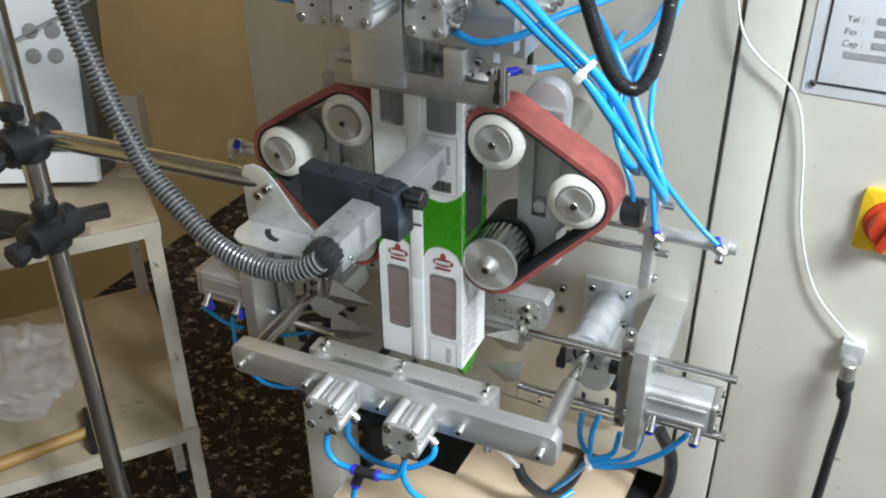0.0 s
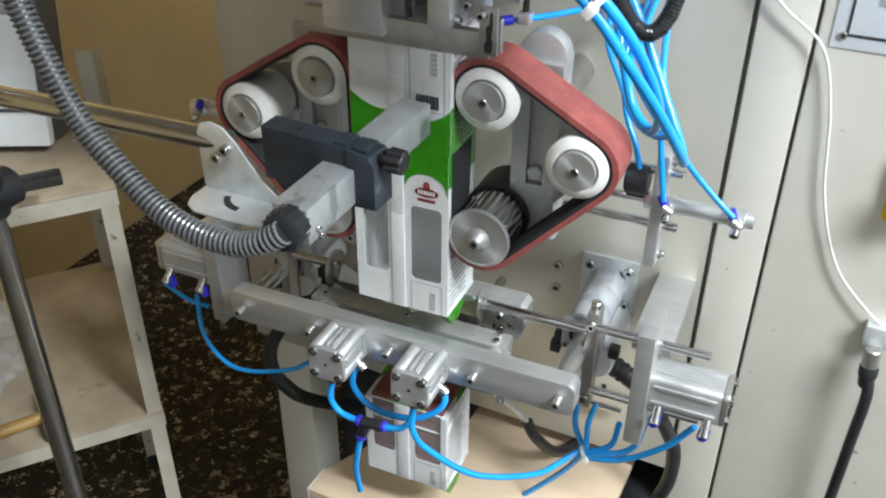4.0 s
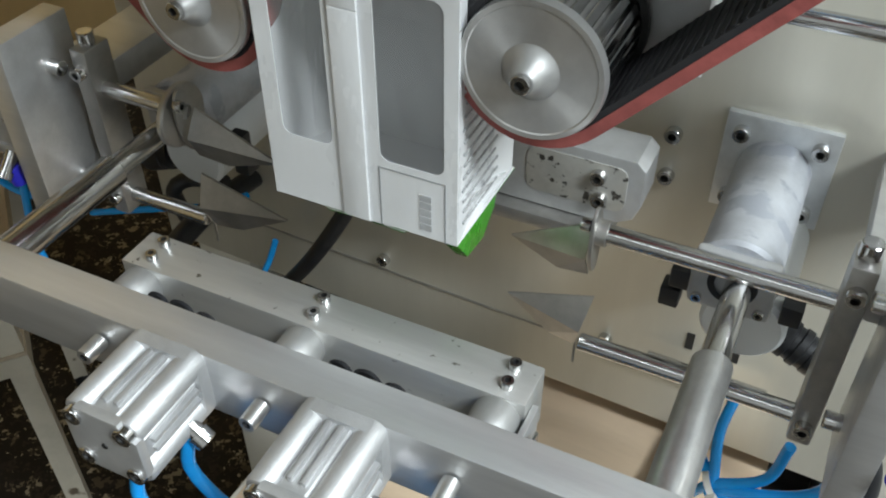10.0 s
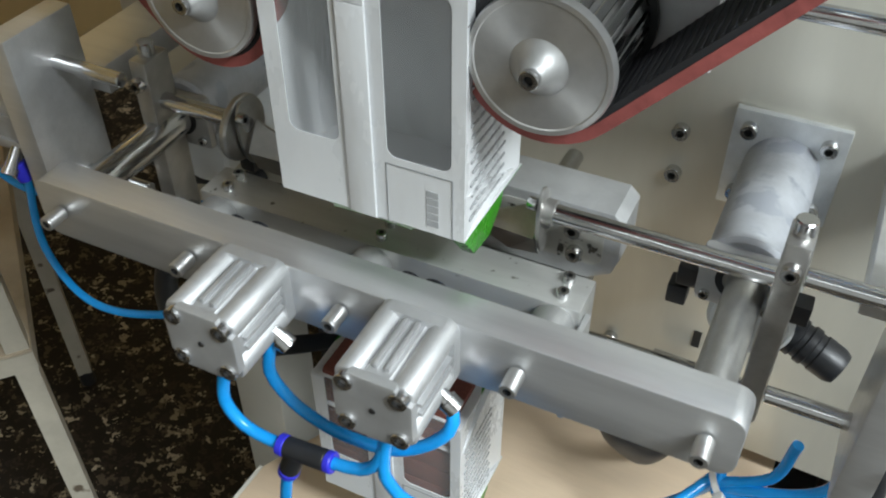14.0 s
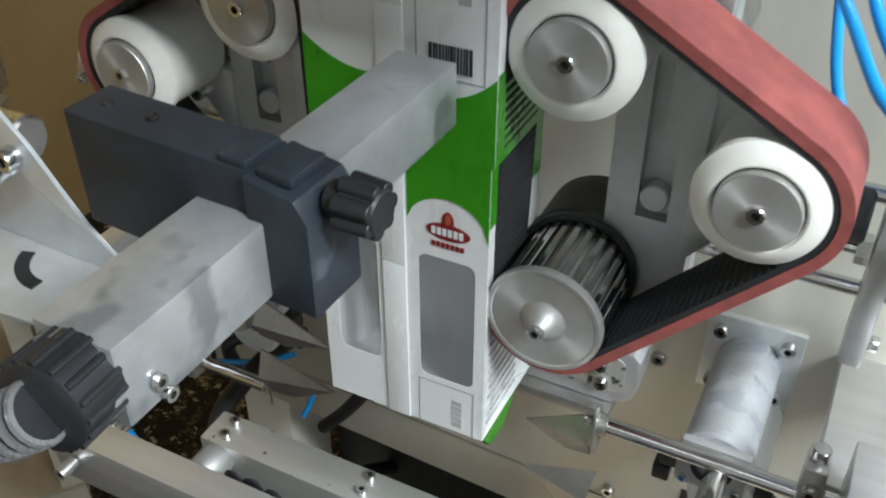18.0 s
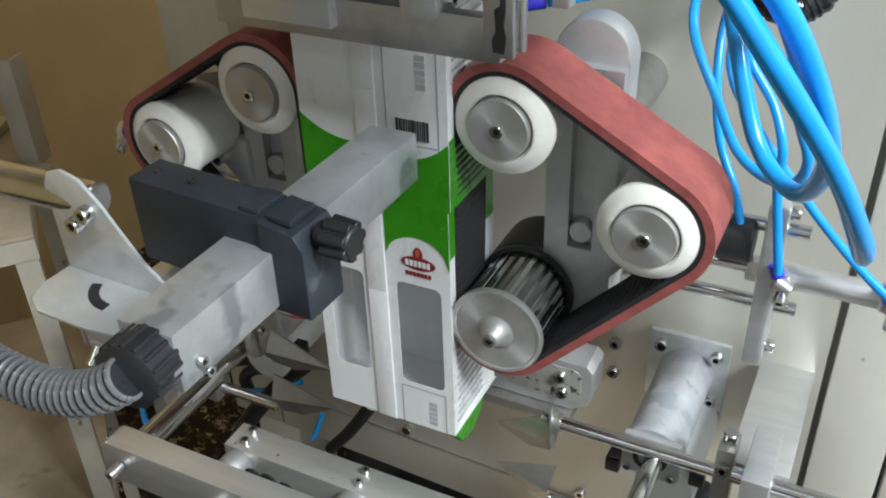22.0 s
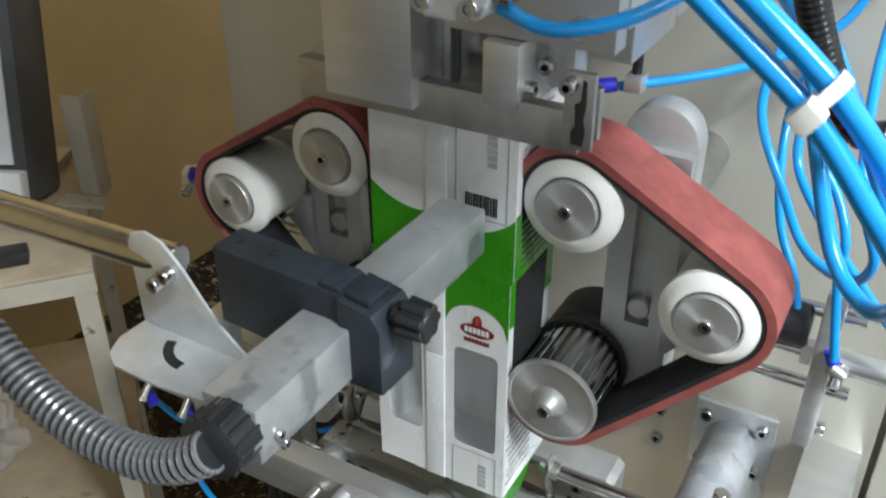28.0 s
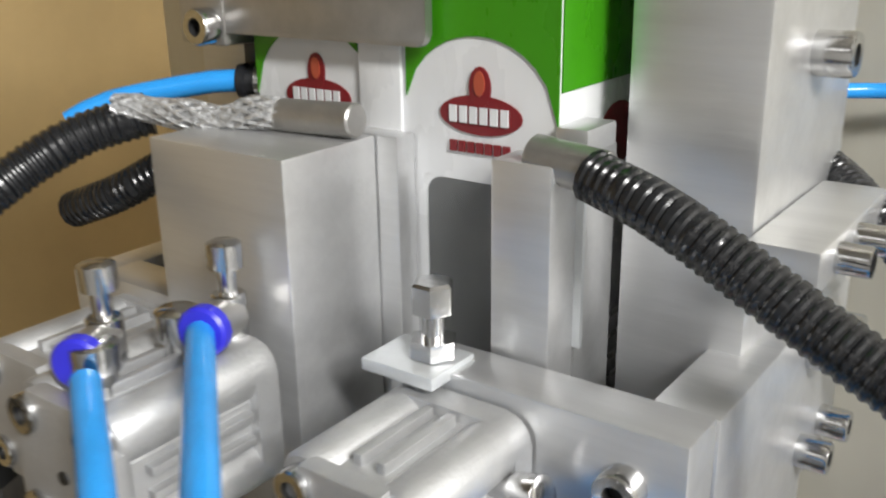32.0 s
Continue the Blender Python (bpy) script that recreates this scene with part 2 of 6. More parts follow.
def box(x0, y0, z0, x1, y1, z1, bevel=0.0, seg=2, bm=None, m=None):
    b = bm or bmesh.new()
    made = bmesh.ops.create_cube(b, size=1)["verts"]
    t = Matrix.Translation(((x0 + x1) / 2, (y0 + y1) / 2, (z0 + z1) / 2)) @ Matrix.Diagonal((abs(x1 - x0), abs(y1 - y0), abs(z1 - z0), 1))
    bmesh.ops.transform(b, matrix=t, verts=made)
    if bevel:
        es = list({e for v in made for e in v.link_edges})
        res = bmesh.ops.bevel(b, geom=es, offset=bevel, segments=seg, affect="EDGES", profile=0.6)
        made = list(set(res["verts"]) | {v for v in made if v.is_valid})
    if m is not None:
        bmesh.ops.transform(b, matrix=m, verts=made)
    return b


def frame_to(p0, p1):
    d = Vector(p1) - Vector(p0)
    return Matrix.Translation(p0) @ d.to_track_quat("Z", "Y").to_matrix().to_4x4(), d.length


def lathe(p0, p1, profile, segs=32, bm=None):
    """A turned body along p0 -> p1; profile is a run of (share of the length, radius)."""
    b = bm or bmesh.new()
    m, length = frame_to(p0, p1)
    rings = []
    for s, r in profile:
        if r <= 1e-6:
            rings.append([b.verts.new(m @ Vector((0, 0, s * length)))])
        else:
            rings.append([b.verts.new(m @ Vector((r * math.cos(a), r * math.sin(a), s * length))) for a in (2 * math.pi * i / segs for i in range(segs))])
    for a, c in zip(rings, rings[1:]):
        for i in range(segs):
            j = (i + 1) % segs
            if len(a) == 1 and len(c) == 1:
                continue
            if len(a) == 1:
                b.faces.new((a[0], c[i], c[j]))
            elif len(c) == 1:
                b.faces.new((a[i], c[0], a[j]))
            else:
                b.faces.new((a[i], c[i], c[j], a[j]))
    return b


def rod(p0, p1, r, segs=20, bm=None, bevel=0.0):
    length = (Vector(p1) - Vector(p0)).length
    e = min(0.45, (bevel or r * 0.12) / max(length, 1e-6))
    f = r - (bevel or r * 0.12)
    return lathe(p0, p1, [(0, 0), (0, f), (e, r), (1 - e, r), (1, f), (1, 0)], segs, bm)


def prism(points, y0, y1, bevel=0.0, bm=None, m=None, seg=2):
    """A plate with the outline points (x, z) from y0 to y1."""
    b = bm or bmesh.new()
    a = [b.verts.new((x, y0, z)) for x, z in points]
    c = [b.verts.new((x, y1, z)) for x, z in points]
    n = len(points)
    b.faces.new(a)
    b.faces.new(c[::-1])
    for i in range(n):
        j = (i + 1) % n
        b.faces.new((a[j], a[i], c[i], c[j]))
    made = a + c
    if bevel:
        es = [e for e in {e for v in made for e in v.link_edges} if (e.verts[0] in a) == (e.verts[1] in a)]
        res = bmesh.ops.bevel(b, geom=es, offset=bevel, segments=seg, affect="EDGES", profile=0.6)
        made = list(set(res["verts"]) | {v for v in made if v.is_valid})
    if m is not None:
        bmesh.ops.transform(b, matrix=m, verts=made)
    return b


def rounded(x0, z0, x1, z1, r, n=5):
    pts = []
    for cx, cz, a0 in ((x1 - r, z1 - r, 0), (x0 + r, z1 - r, 90), (x0 + r, z0 + r, 180), (x1 - r, z0 + r, 270)):
        for i in range(n + 1):
            a = radians(a0 + 90 * i / n)
            pts.append((cx + r * math.cos(a), cz + r * math.sin(a)))
    return pts


def spline(points, step=0.006):
    """Points along a smooth curve through the given ones."""
    p = [Vector(q) for q in points]
    p = [2 * p[0] - p[1]] + p + [2 * p[-1] - p[-2]]
    out = []
    for i in range(1, len(p) - 2):
        a, b, c, d = p[i - 1:i + 3]
        n = max(2, int((c - b).length / step))
        for k in range(n):
            t = k / n
            out.append(0.5 * ((2 * b) + (c - a) * t + (2 * a - 5 * b + 4 * c - d) * t * t + (3 * b - 3 * c + d - a) * t ** 3))
    out.append(p[-2])
    return out


def sweep(path, radius, segs=10, bm=None, ribs=0.0, pitch=0.006):
    """A tube along a dense path; ribs: the height of the corrugation."""
    b = bm or bmesh.new()
    if ribs:
        dense, run = [path[0]], 0.0
        for a, c in zip(path, path[1:]):
            n = max(1, int((c - a).length / (pitch / 4) + 0.5))
            dense += [a.lerp(c, (k + 1) / n) for k in range(n)]
        path = dense
    up = Vector((0.1, 0.2, 1)).normalized()
    rings, run = [], 0.0
    for i, q in enumerate(path):
        d = (path[min(i + 1, len(path) - 1)] - path[max(i - 1, 0)])
        d = d.normalized() if d.length > 1e-9 else Vector((0, 0, 1))
        side = d.cross(up)
        if side.length < 1e-4:
            side = d.cross(Vector((1, 0, 0)))
        side.normalize()
        up = side.cross(d).normalized()
        if i:
            run += (q - path[i - 1]).length
        r = radius - (ribs if ribs and (run % pitch) > pitch * 0.55 else 0.0)
        rings.append([b.verts.new(q + side * r * math.cos(t) + up * r * math.sin(t)) for t in (2 * math.pi * k / segs for k in range(segs))])
    for a, c in zip(rings, rings[1:]):
        for k in range(segs):
            j = (k + 1) % segs
            b.faces.new((a[k], a[j], c[j], c[k]))
    b.faces.new(rings[0][::-1])
    b.faces.new(rings[-1])
    return b


def hexsocket(p, d, r=0.0045, h=0.005, bm=None):
    """A cap screw's head standing at p and pointing along d, with its socket."""
    d = Vector(d).normalized()
    b = lathe(p, Vector(p) + d * h, [(0, r * 0.9), (0, r), (0.9, r), (1, r * 0.93), (1, r * 0.50), (0.45, r * 0.46), (0.45, 0)], 18, bm)
    # The socket's inner faces are coloured dark in place of its shade.
    for f in b.faces:
        if all(((v.co - Vector(p)).cross(d)).length < r * 0.55 for v in f.verts):
            f.material_index = 1
    return b


def screws(parent, places, d, r=0.0045, h=0.005, material=None, name="cap_screw"):
    for p in places:
        part(name, hexsocket(p, d, r, h), material or STEEL, parent)


# ---------- setting ----------
tagged(part("floor", box(-1.53, -3.2, -0.1, 3.2, 1.6, 0.0), TERRAZZO, smooth=False), "dark brown speckled terrazzo floor", "floor", kind="structure")
tagged(part("wall_north", box(-1.53, 1.6, 0, 3.2, 1.75, 2.8), WALL, smooth=False), "olive beige painted wall behind the machine", "wall", kind="structure")
tagged(part("wall_west", box(-1.68, -3.2, 0, -1.53, 1.75, 2.8), WALL, smooth=False), "olive beige painted side wall", "wall", kind="structure")
# East, south and ceiling are unseen; they close the room and bounce light.
tagged(part("wall_east", box(3.2, -3.2, 0, 3.35, 1.75, 2.8), WALL_UNSEEN, smooth=False), "unseen pale grey side wall", "wall", kind="structure")
tagged(part("wall_south", box(-1.68, -3.35, 0, 3.35, -3.2, 2.8), WALL_UNSEEN, smooth=False), "unseen pale grey wall", "wall", kind="structure")
tagged(part("ceiling", box(-1.68, -3.35, 2.8, 3.35, 1.75, 2.95), WALL_UNSEEN, smooth=False), "unseen pale grey ceiling", "ceiling", kind="structure")

# ---------- machine cabinet ----------
cab = thing("machine_cabinet", "beige painted steel packing machine cabinet with a door", "machine")
part("front_plate", box(-0.372, 0.0, 0.592, 0.282, 0.02, 2.3, 0.002), PLATE, cab, "pale steel front plate")
part("side_strip", box(0.287, -0.003, 0.30, 0.341, 0.02, 2.3, 0.003), BEIGE, cab)
part("door", box(0.344, -0.005, 0.12, 1.25, 0.02, 2.3, 0.004), BEIGE, cab, "beige cabinet door")
part("carcass", box(-0.372, 0.0205, 0.592, 1.25, 0.9, 2.3, 0.003), BEIGE, cab)
for y in (0.03, 0.80):
    part("leg", box(-0.370, y, 0.0, -0.302, y + 0.07, 0.5915, 0.003), BEIGE, cab)
# Added black sheet: darkens the space under the machine and cuts bounce.
part("under_shade_sheet", box(-0.300, 0.115, 0.02, 0.0, 0.125, 0.5915, 0.0), BLACK, cab, "black sheet added for the darkness under the machine")
part("base", box(0.283, 0.0212, 0.0, 1.25, 0.9, 0.591, 0.003), BEIGE, cab)
part("seam_strip", box(-0.30, -0.0016, 0.6505, 0.12, 0.0, 0.6515, 0.0), STEEL_DULL, cab)
for x, z in ((0.152, 0.692), (0.186, 0.694)):
    # Dark slip on the plate stands for the shade in the slot.
    part("plate_slot", box(x - 0.003, -0.0008, z - 0.008, x + 0.003, 0.001, z + 0.008), DARK, cab)
part("ledge_rod", rod((0.125, -0.012, 0.674), (0.215, -0.012, 0.676), 0.0042, 16), STEEL, cab)
screws(cab, [(x, 0.0, 0.664) for x in (-0.116, 0.088)] + [(0.111, 0, 0.867), (0.111, 0, 0.834)], (0, -1, 0), 0.0055, 0.006, STEEL)
part("side_return", box(-0.374, 0.021, 0.592, -0.3725, 0.5, 2.3), BEIGE, cab)

switch = thing("rotary_switch", "yellow main switch with a red turning knob", "switch", at=pose(0.474, -0.005, 1.062))
part("back_plate", prism(rounded(-0.033, -0.036, 0.033, 0.036, 0.005), -0.008, 0.0, 0.001), YELLOW, switch)
part("knob", lathe((0, -0.03, 0), (0, -0.008, 0), [(0, 0), (0, 0.019), (0.15, 0.021), (0.8, 0.022), (0.85, 0.027), (1, 0.028), (1, 0)], 40), RED, switch)
part("grip", box(-0.005, -0.040, -0.020, 0.005, -0.029, 0.020, 0.002, m=Matrix.Rotation(radians(20), 4, "Y")), RED, switch)

sign = thing("maker_plate", "white printed maker's plate riveted to the door", "sign", at=pose(0.356, -0.005, 1.19))
part("sheet", box(0, -0.0015, 0, 0.30, 0, 0.24, 0.0004), PAPER, sign)
part("frame_line", box(0.012, -0.0022, 0.012, 0.288, -0.0014, 0.0145), INK, sign)
part("frame_line", box(0.012, -0.0022, 0.0145, 0.0145, -0.0014, 0.228), INK, sign)
part("rivet", hexsocket((0.010, -0.0015, 0.012), (0, -1, 0), 0.004, 0.002), STEEL, sign)
part("emblem", prism([(0.09, 0.115), (0.125, 0.15), (0.09, 0.185), (0.055, 0.15)], -0.0022, -0.0014), PAPER_BLUE, sign)
for i, (w, words) in enumerate(((0.090, "Tel :"), (0.094, "Fax :"), (0.094, "Cep :"), (0.11, ""))):
    z = 0.084 - i * 0.0125
    if words:
        cu = bpy.data.curves.new("print", "FONT")
        cu.body, cu.size, cu.extrude = words, 0.0088, 0.0002
        cu.materials.append(INK_GREY)
        txt = new("print", cu)
        txt.parent = sign
        txt.matrix_local = pose(0.030, -0.0018, z - 0.0035, 90, 0, 0)
        part("print_bar", box(0.058, -0.0022, z - 0.003, 0.036 + w, -0.0014, z + 0.0035), INK_GREY, sign)
    else:
        part("print_bar", box(0.034, -0.0022, z - 0.003, 0.036 + w, -0.0014, z + 0.0035), INK_GREY, sign)

plug = thing("sensor_plug", "metal connector with a black cable on the door", "connector")
part("socket", box(0.458, -0.022, 0.880, 0.484, -0.005, 0.906, 0.003), ZINC, plug)
part("plug_body", rod((0.471, -0.028, 0.884), (0.472, -0.029, 0.862), 0.0088), STEEL_DULL, plug)
part("gland", lathe((0.472, -0.029, 0.863), (0.4735, -0.031, 0.836), [(0, 0), (0, 0.0088), (0.1, 0.0100), (0.45, 0.0100), (0.5, 0.0088), (0.9, 0.0080), (1, 0.0066), (1, 0)], 16), BLACK, plug)

# ---------- the working front stands a little askew to the cabinet ----------
YAW = Matrix.Translation((0.003, -0.2, 0)) @ Matrix.Rotation(radians(2.3), 4, "Z") @ Matrix.Translation((-0.003, 0.2, 0))


def compact_cylinder(parent, x, y, z, w=0.040, depth=0.045, fit=(), name="air_cylinder"):
    """A square short-stroke cylinder whose cover looks towards -y at y: a waisted body with a round column at each corner; fit: sides on which a fitting sits."""
    h = w / 2
    c = h - 0.0072
    n = h - 0.0030
    g = 0.0062
    pts = [(-n, -g), (-n, g), (-g, n), (g, n), (n, g), (n, -g), (g, -n), (-g, -n)]
    body = part(name, prism([(x + a, z + b) for a, b in pts], y + 0.004, y + depth, 0.0006), ALU_CAST, parent, "sandblasted aluminium air cylinder")
    part("end_flange", prism(rounded(x - h, z - h, x + h, z + h, 0.0072, 5), y + depth - 0.008, y + depth - 0.0005, 0.0006), ALU_CAST, body)
    cut = 0.0085
    k = h - 0.0005
    cover = [(-k, -k + cut), (-k, k - cut), (-k + cut * 0.45, k - cut * 0.8), (-k + cut * 0.8, k - cut * 0.45), (-k + cut, k), (k - cut, k), (k - cut * 0.8, k - cut * 0.45), (k - cut * 0.45, k - cut * 0.8),
             (k, k - cut), (k, -k + cut), (k - cut * 0.45, -k + cut * 0.8), (k - cut * 0.8, -k + cut * 0.45), (k - cut, -k), (-k + cut, -k), (-k + cut * 0.8, -k + cut * 0.45), (-k + cut * 0.45, -k + cut * 0.8)]
    part("cover", prism([(x + a, z + b) for a, b in cover], y, y + 0.0052, 0.0005), ALU_CAST, body)
    for sx in (-1, 1):
        for sz in (-1, 1):
            part("column", lathe((x + sx * c, y + 0.0030, z + sz * c), (x + sx * c, y + depth - 0.004, z + sz * c), [(0, 0), (0, 0.0064), (0.03, 0.0072), (1, 0.0072), (1, 0)], 24), ALU_CAST, body)
            part("corner_screw", hexsocket((x + sx * c, y + 0.0032, z + sz * c), (0, -1, 0), 0.0050, 0.0048), STEEL, body)
        for dz in (-0.0045, 0.0020):
            part("slot_rail", box(x + sx * (n - 0.0005), y + 0.010, z + dz, x + sx * (h - 0.0002), y + depth - 0.009, z + dz + 0.0025, 0.0005), ALU_CAST, body)
    for dx in (-0.0045, 0.0020):
        part("slot_rail", box(x + dx, y + 0.010, z + n - 0.0005, x + dx + 0.0025, y + depth - 0.009, z + h - 0.0002, 0.0005), ALU_CAST, body)
    # Dark disc painted for the breather hole's shaded inside.
    part("breather", lathe((x, y - 0.0006, z), (x, y + 0.001, z), [(0, 0.0), (0, 0.0017), (1, 0.0019), (1, 0)], 12), DARK, body)
    for (dx, dz, yy) in fit:
        d = Vector((dx, 0, dz))
        p = Vector((x, y + yy, z)) + d * (h - 0.003)
        d.normalize()
        part("fitting", lathe(p, p + d * 0.013, [(0, 0.0046), (0.45, 0.0046), (0.45, 0.0058), (0.95, 0.0058), (1, 0.0048), (1, 0)], 14), STEEL, body)
    return body


def panel(x0, z0, x1, z1, y, holes=(), t=0.0006):
    """A film panel with rectangular openings, as one sheet folded over its rims."""
    bm = bmesh.new()
    xs = sorted({x0, x1, *[h[0] for h in holes], *[h[2] for h in holes]})
    zs = sorted({z0, z1, *[h[1] for h in holes], *[h[3] for h in holes]})
    vs = {}

    def vert(a, b, c):
        if (a, b, c) not in vs:
            vs[a, b, c] = bm.verts.new((xs[a], y - t * c, zs[b]))
        return vs[a, b, c]

    def solid(a, b):
        if not (0 <= a < len(xs) - 1 and 0 <= b < len(zs) - 1):
            return False
        cx, cz = (xs[a] + xs[a + 1]) / 2, (zs[b] + zs[b + 1]) / 2
        return not any(h[0] < cx < h[2] and h[1] < cz < h[3] for h in holes)
    for a in range(len(xs) - 1):
        for b in range(len(zs) - 1):
            if not solid(a, b):
                continue
            for c in (0, 1):
                bm.faces.new((vert(a, b, c), vert(a + 1, b, c), vert(a + 1, b + 1, c), vert(a, b + 1, c)))
            for da, db, p, q in ((-1, 0, (a, b), (a, b + 1)), (1, 0, (a + 1, b), (a + 1, b + 1)), (0, -1, (a, b), (a + 1, b)), (0, 1, (a, b + 1), (a + 1, b + 1))):
                if not solid(a + da, b + db):
                    bm.faces.new((vert(*p, 0), vert(*q, 0), vert(*q, 1), vert(*p, 1)))
    return bm


# ---------- pull belts ----------
def belt_unit(s, words, ru, rr, rl):
    u = thing("pull_belt_unit", words, "conveyor belt", "film pull belts", YAW)
    ru, rr, rl = (Vector((a, 0, b)) for a, b in (ru, rr, rl))
    R1, R2, R3 = 0.0305, 0.030, 0.0315
    cs, rs = [ru, rr, rl], [R1, R2, R3]

    def loop(extra):
        pts = []
        for i in range(3):
            a, b, c = cs[i - 1], cs[i], cs[(i + 1) % 3]
            ra, rb, rc = rs[i - 1] + extra, rs[i] + extra, rs[(i + 1) % 3] + extra

            def out(p, q, rp, rq):
                d = q - p
                ln = d.length
                d.normalize()
                nrm = Vector((d.z, 0, -d.x)) * (-s)
                k = (rp - rq) / ln
                return nrm * math.sqrt(1 - k * k) + d * k
            n0, n1 = out(a, b, ra, rb), out(b, c, rb, rc)
            a0, a1 = math.atan2(n0.z, n0.x), math.atan2(n1.z, n1.x)
            while s > 0 and a1 > a0:
                a1 -= 2 * math.pi
            while s < 0 and a1 < a0:
                a1 += 2 * math.pi
            for k in range(17):
                t = a0 + (a1 - a0) * k / 16
                pts.append((b.x + rb * math.cos(t), b.z + rb * math.sin(t)))
        return pts

    def strip(r0, r1, y0, y1):
        bm = bmesh.new()
        o, i = loop(r1), loop(r0)
        va = [[bm.verts.new((x, y, z)) for x, z in pts] for pts in (o, i) for y in (y0, y1)]
        n = len(o)
        for k in range(n):
            j = (k + 1) % n
            bm.faces.new((va[0][k], va[0][j], va[1][j], va[1][k]))
            bm.faces.new((va[2][j], va[2][k], va[3][k], va[3][j]))
            bm.faces.new((va[0][j], va[0][k], va[2][k], va[2][j]))
            bm.faces.new((va[1][k], va[1][j], va[3][j], va[3][k]))
        return bm
    part("belt", strip(0.003, 0.0085, -0.197, -0.149), BELT, u, "dark red rubber belt facing")
    part("toothed_backing", strip(0.0, 0.003, -0.1965, -0.1495), BELT_IN, u, "black toothed inner layer")
    pts = [Vector((x, 0, z)) for x, z in loop(0.0)]
    cog = None
    for p, q in zip(pts, pts[1:] + pts[:1]):
        ln = (q - p).length
        for i in range(int(ln / 0.005) if ln > 0.03 else 0):
            c = p.lerp(q, (i + 0.5) * 0.005 / ln)
            ang = math.atan2(q.z - p.z, q.x - p.x)
            if cog is None:
                cog = part("belt_cog", box(-0.0011, -0.1952, -0.0006, 0.0011, -0.1508, 0.0008, 0.0003, 1), BELT_IN, u)
                o = cog
            else:
                o = new("belt_cog", cog.data)
                o.parent = u
            o.matrix_local = Matrix.Translation(c) @ Matrix.Rotation(-ang, 4, "Y")
    for c, r in ((ru, R1), (rr, R2)):
        part("roller", lathe((c.x, -0.201, c.z), (c.x, -0.145, c.z), [(0.10, 0.0198), (0.03, 0.0201), (0.0, 0.0215), (0.005, 0.0232), (0.05, 0.0272), (0.10, r + 0.0008), (0.14, r + 0.0012), (0.17, r + 0.0012), (0.19, r - 0.0008), (0.96, r - 0.0008), (1, r - 0.003), (1, 0)], 48), NYLON, u, "white nylon roller")
        part("hub", lathe((c.x, -0.2042, c.z), (c.x, -0.18, c.z), [(0.03, 0.0), (0.03, 0.0036), (0, 0.0042), (0.02, 0.0186), (0.07, 0.0193), (1, 0.0193), (1, 0)], 40), FACED, u)
        part("cap_screw", hexsocket((c.x, -0.2030, c.z), (0, -1, 0), 0.0042, 0.0034), STEEL, u)
    c = rl
    part("pulley_flange", lathe((c.x, -0.203, c.z), (c.x, -0.199, c.z), [(0, 0.0130), (0, 0.0290), (-0.12, 0.0296), (-0.12, 0.0318), (0.3, 0.0325), (1, 0.0325), (1, 0)], 56), FACED, u)
    part("pulley_nose", lathe((c.x, -0.2125, c.z), (c.x, -0.2025, c.z), [(0, 0.0), (0, 0.0050), (0.06, 0.0056), (0.35, 0.0066), (0.70, 0.0092), (0.92, 0.0120), (1, 0.0136), (1, 0)], 40), NOSE, u)
    part("cap_screw", hexsocket((c.x, -0.2122, c.z), (0, -1, 0), 0.0044, 0.0030), STEEL, u)
    part("pulley_core", rod((c.x, -0.199, c.z), (c.x, -0.1465, c.z), 0.0272, 40), STEEL_DULL, u)
    tooth = None
    for k in range(26):
        a = 2 * math.pi * k / 26
        if tooth is None:
            tooth = part("pulley_tooth", box(-0.0022, -0.199, 0.0268, 0.0022, -0.147, 0.0305, 0.0006, 1), STEEL, u)
            t = tooth
        else:
            t = new("pulley_tooth", tooth.data)
            t.parent = u
        t.matrix_local = Matrix.Translation((c.x, 0, c.z)) @ Matrix.Rotation(a, 4, "Y")
    # carrier casting behind the rollers
    cx = s * 0.122
    top = [(cx + 0.024 * math.cos(t), 1.181 + 0.024 * math.sin(t)) for t in (math.pi * i / 14 for i in range(15))]
    part("carrier_plate", prism([(cx - 0.024, 0.985), (cx + 0.024, 0.985)] + top, -0.136, -0.115, 0.002), ALU_CAST, u)
    part("carrier_face", panel(cx - 0.0235, 0.99, cx + 0.0235, 1.178, -0.1362, ((cx - 0.007, 1.050, cx + 0.010, 1.142),), 0.0085), ALU_CAST, u)
    part("carrier_boss", rod((cx + 0.0015, -0.1445, 1.062), (cx + 0.0015, -0.136, 1.062), 0.008, 24), ALU_CAST, u)
    arm_out = [(cx, 1.085), (rr.x + s * 0.012, 1.075), (rr.x + s * 0.02, 1.10), (rr.x + s * 0.012, 1.125), (cx, 1.14)]
    part("carrier_arm", prism(arm_out, -0.139, -0.118, 0.003), ALU_CAST, u)
    part("tension_wedge", prism([(cx + s * 0.02, 1.03), (cx + s * 0.045, 1.06), (cx + s * 0.045, 1.09), (cx + s * 0.02, 1.08)], -0.150, -0.1395, 0.001), ALU, u)
    screws(u, [(cx + s * 0.03, -0.139, 1.148), (cx + s * 0.037, -0.139, 1.14), (cx + s * 0.046, -0.15, 1.062)], (0, -1, 0), 0.0045, 0.006)
    part("bearing_boss", rod((rl.x, -0.1465, rl.z), (rl.x, -0.10, rl.z), 0.0345, 36), DARK, u)
    part("bearing_ring", lathe((rl.x, -0.1462, rl.z), (rl.x, -0.150, rl.z), [(0, 0.034), (0.3, 0.0345), (1, 0.0345), (1, 0.031), (0, 0.031)], 36), DARK, u)
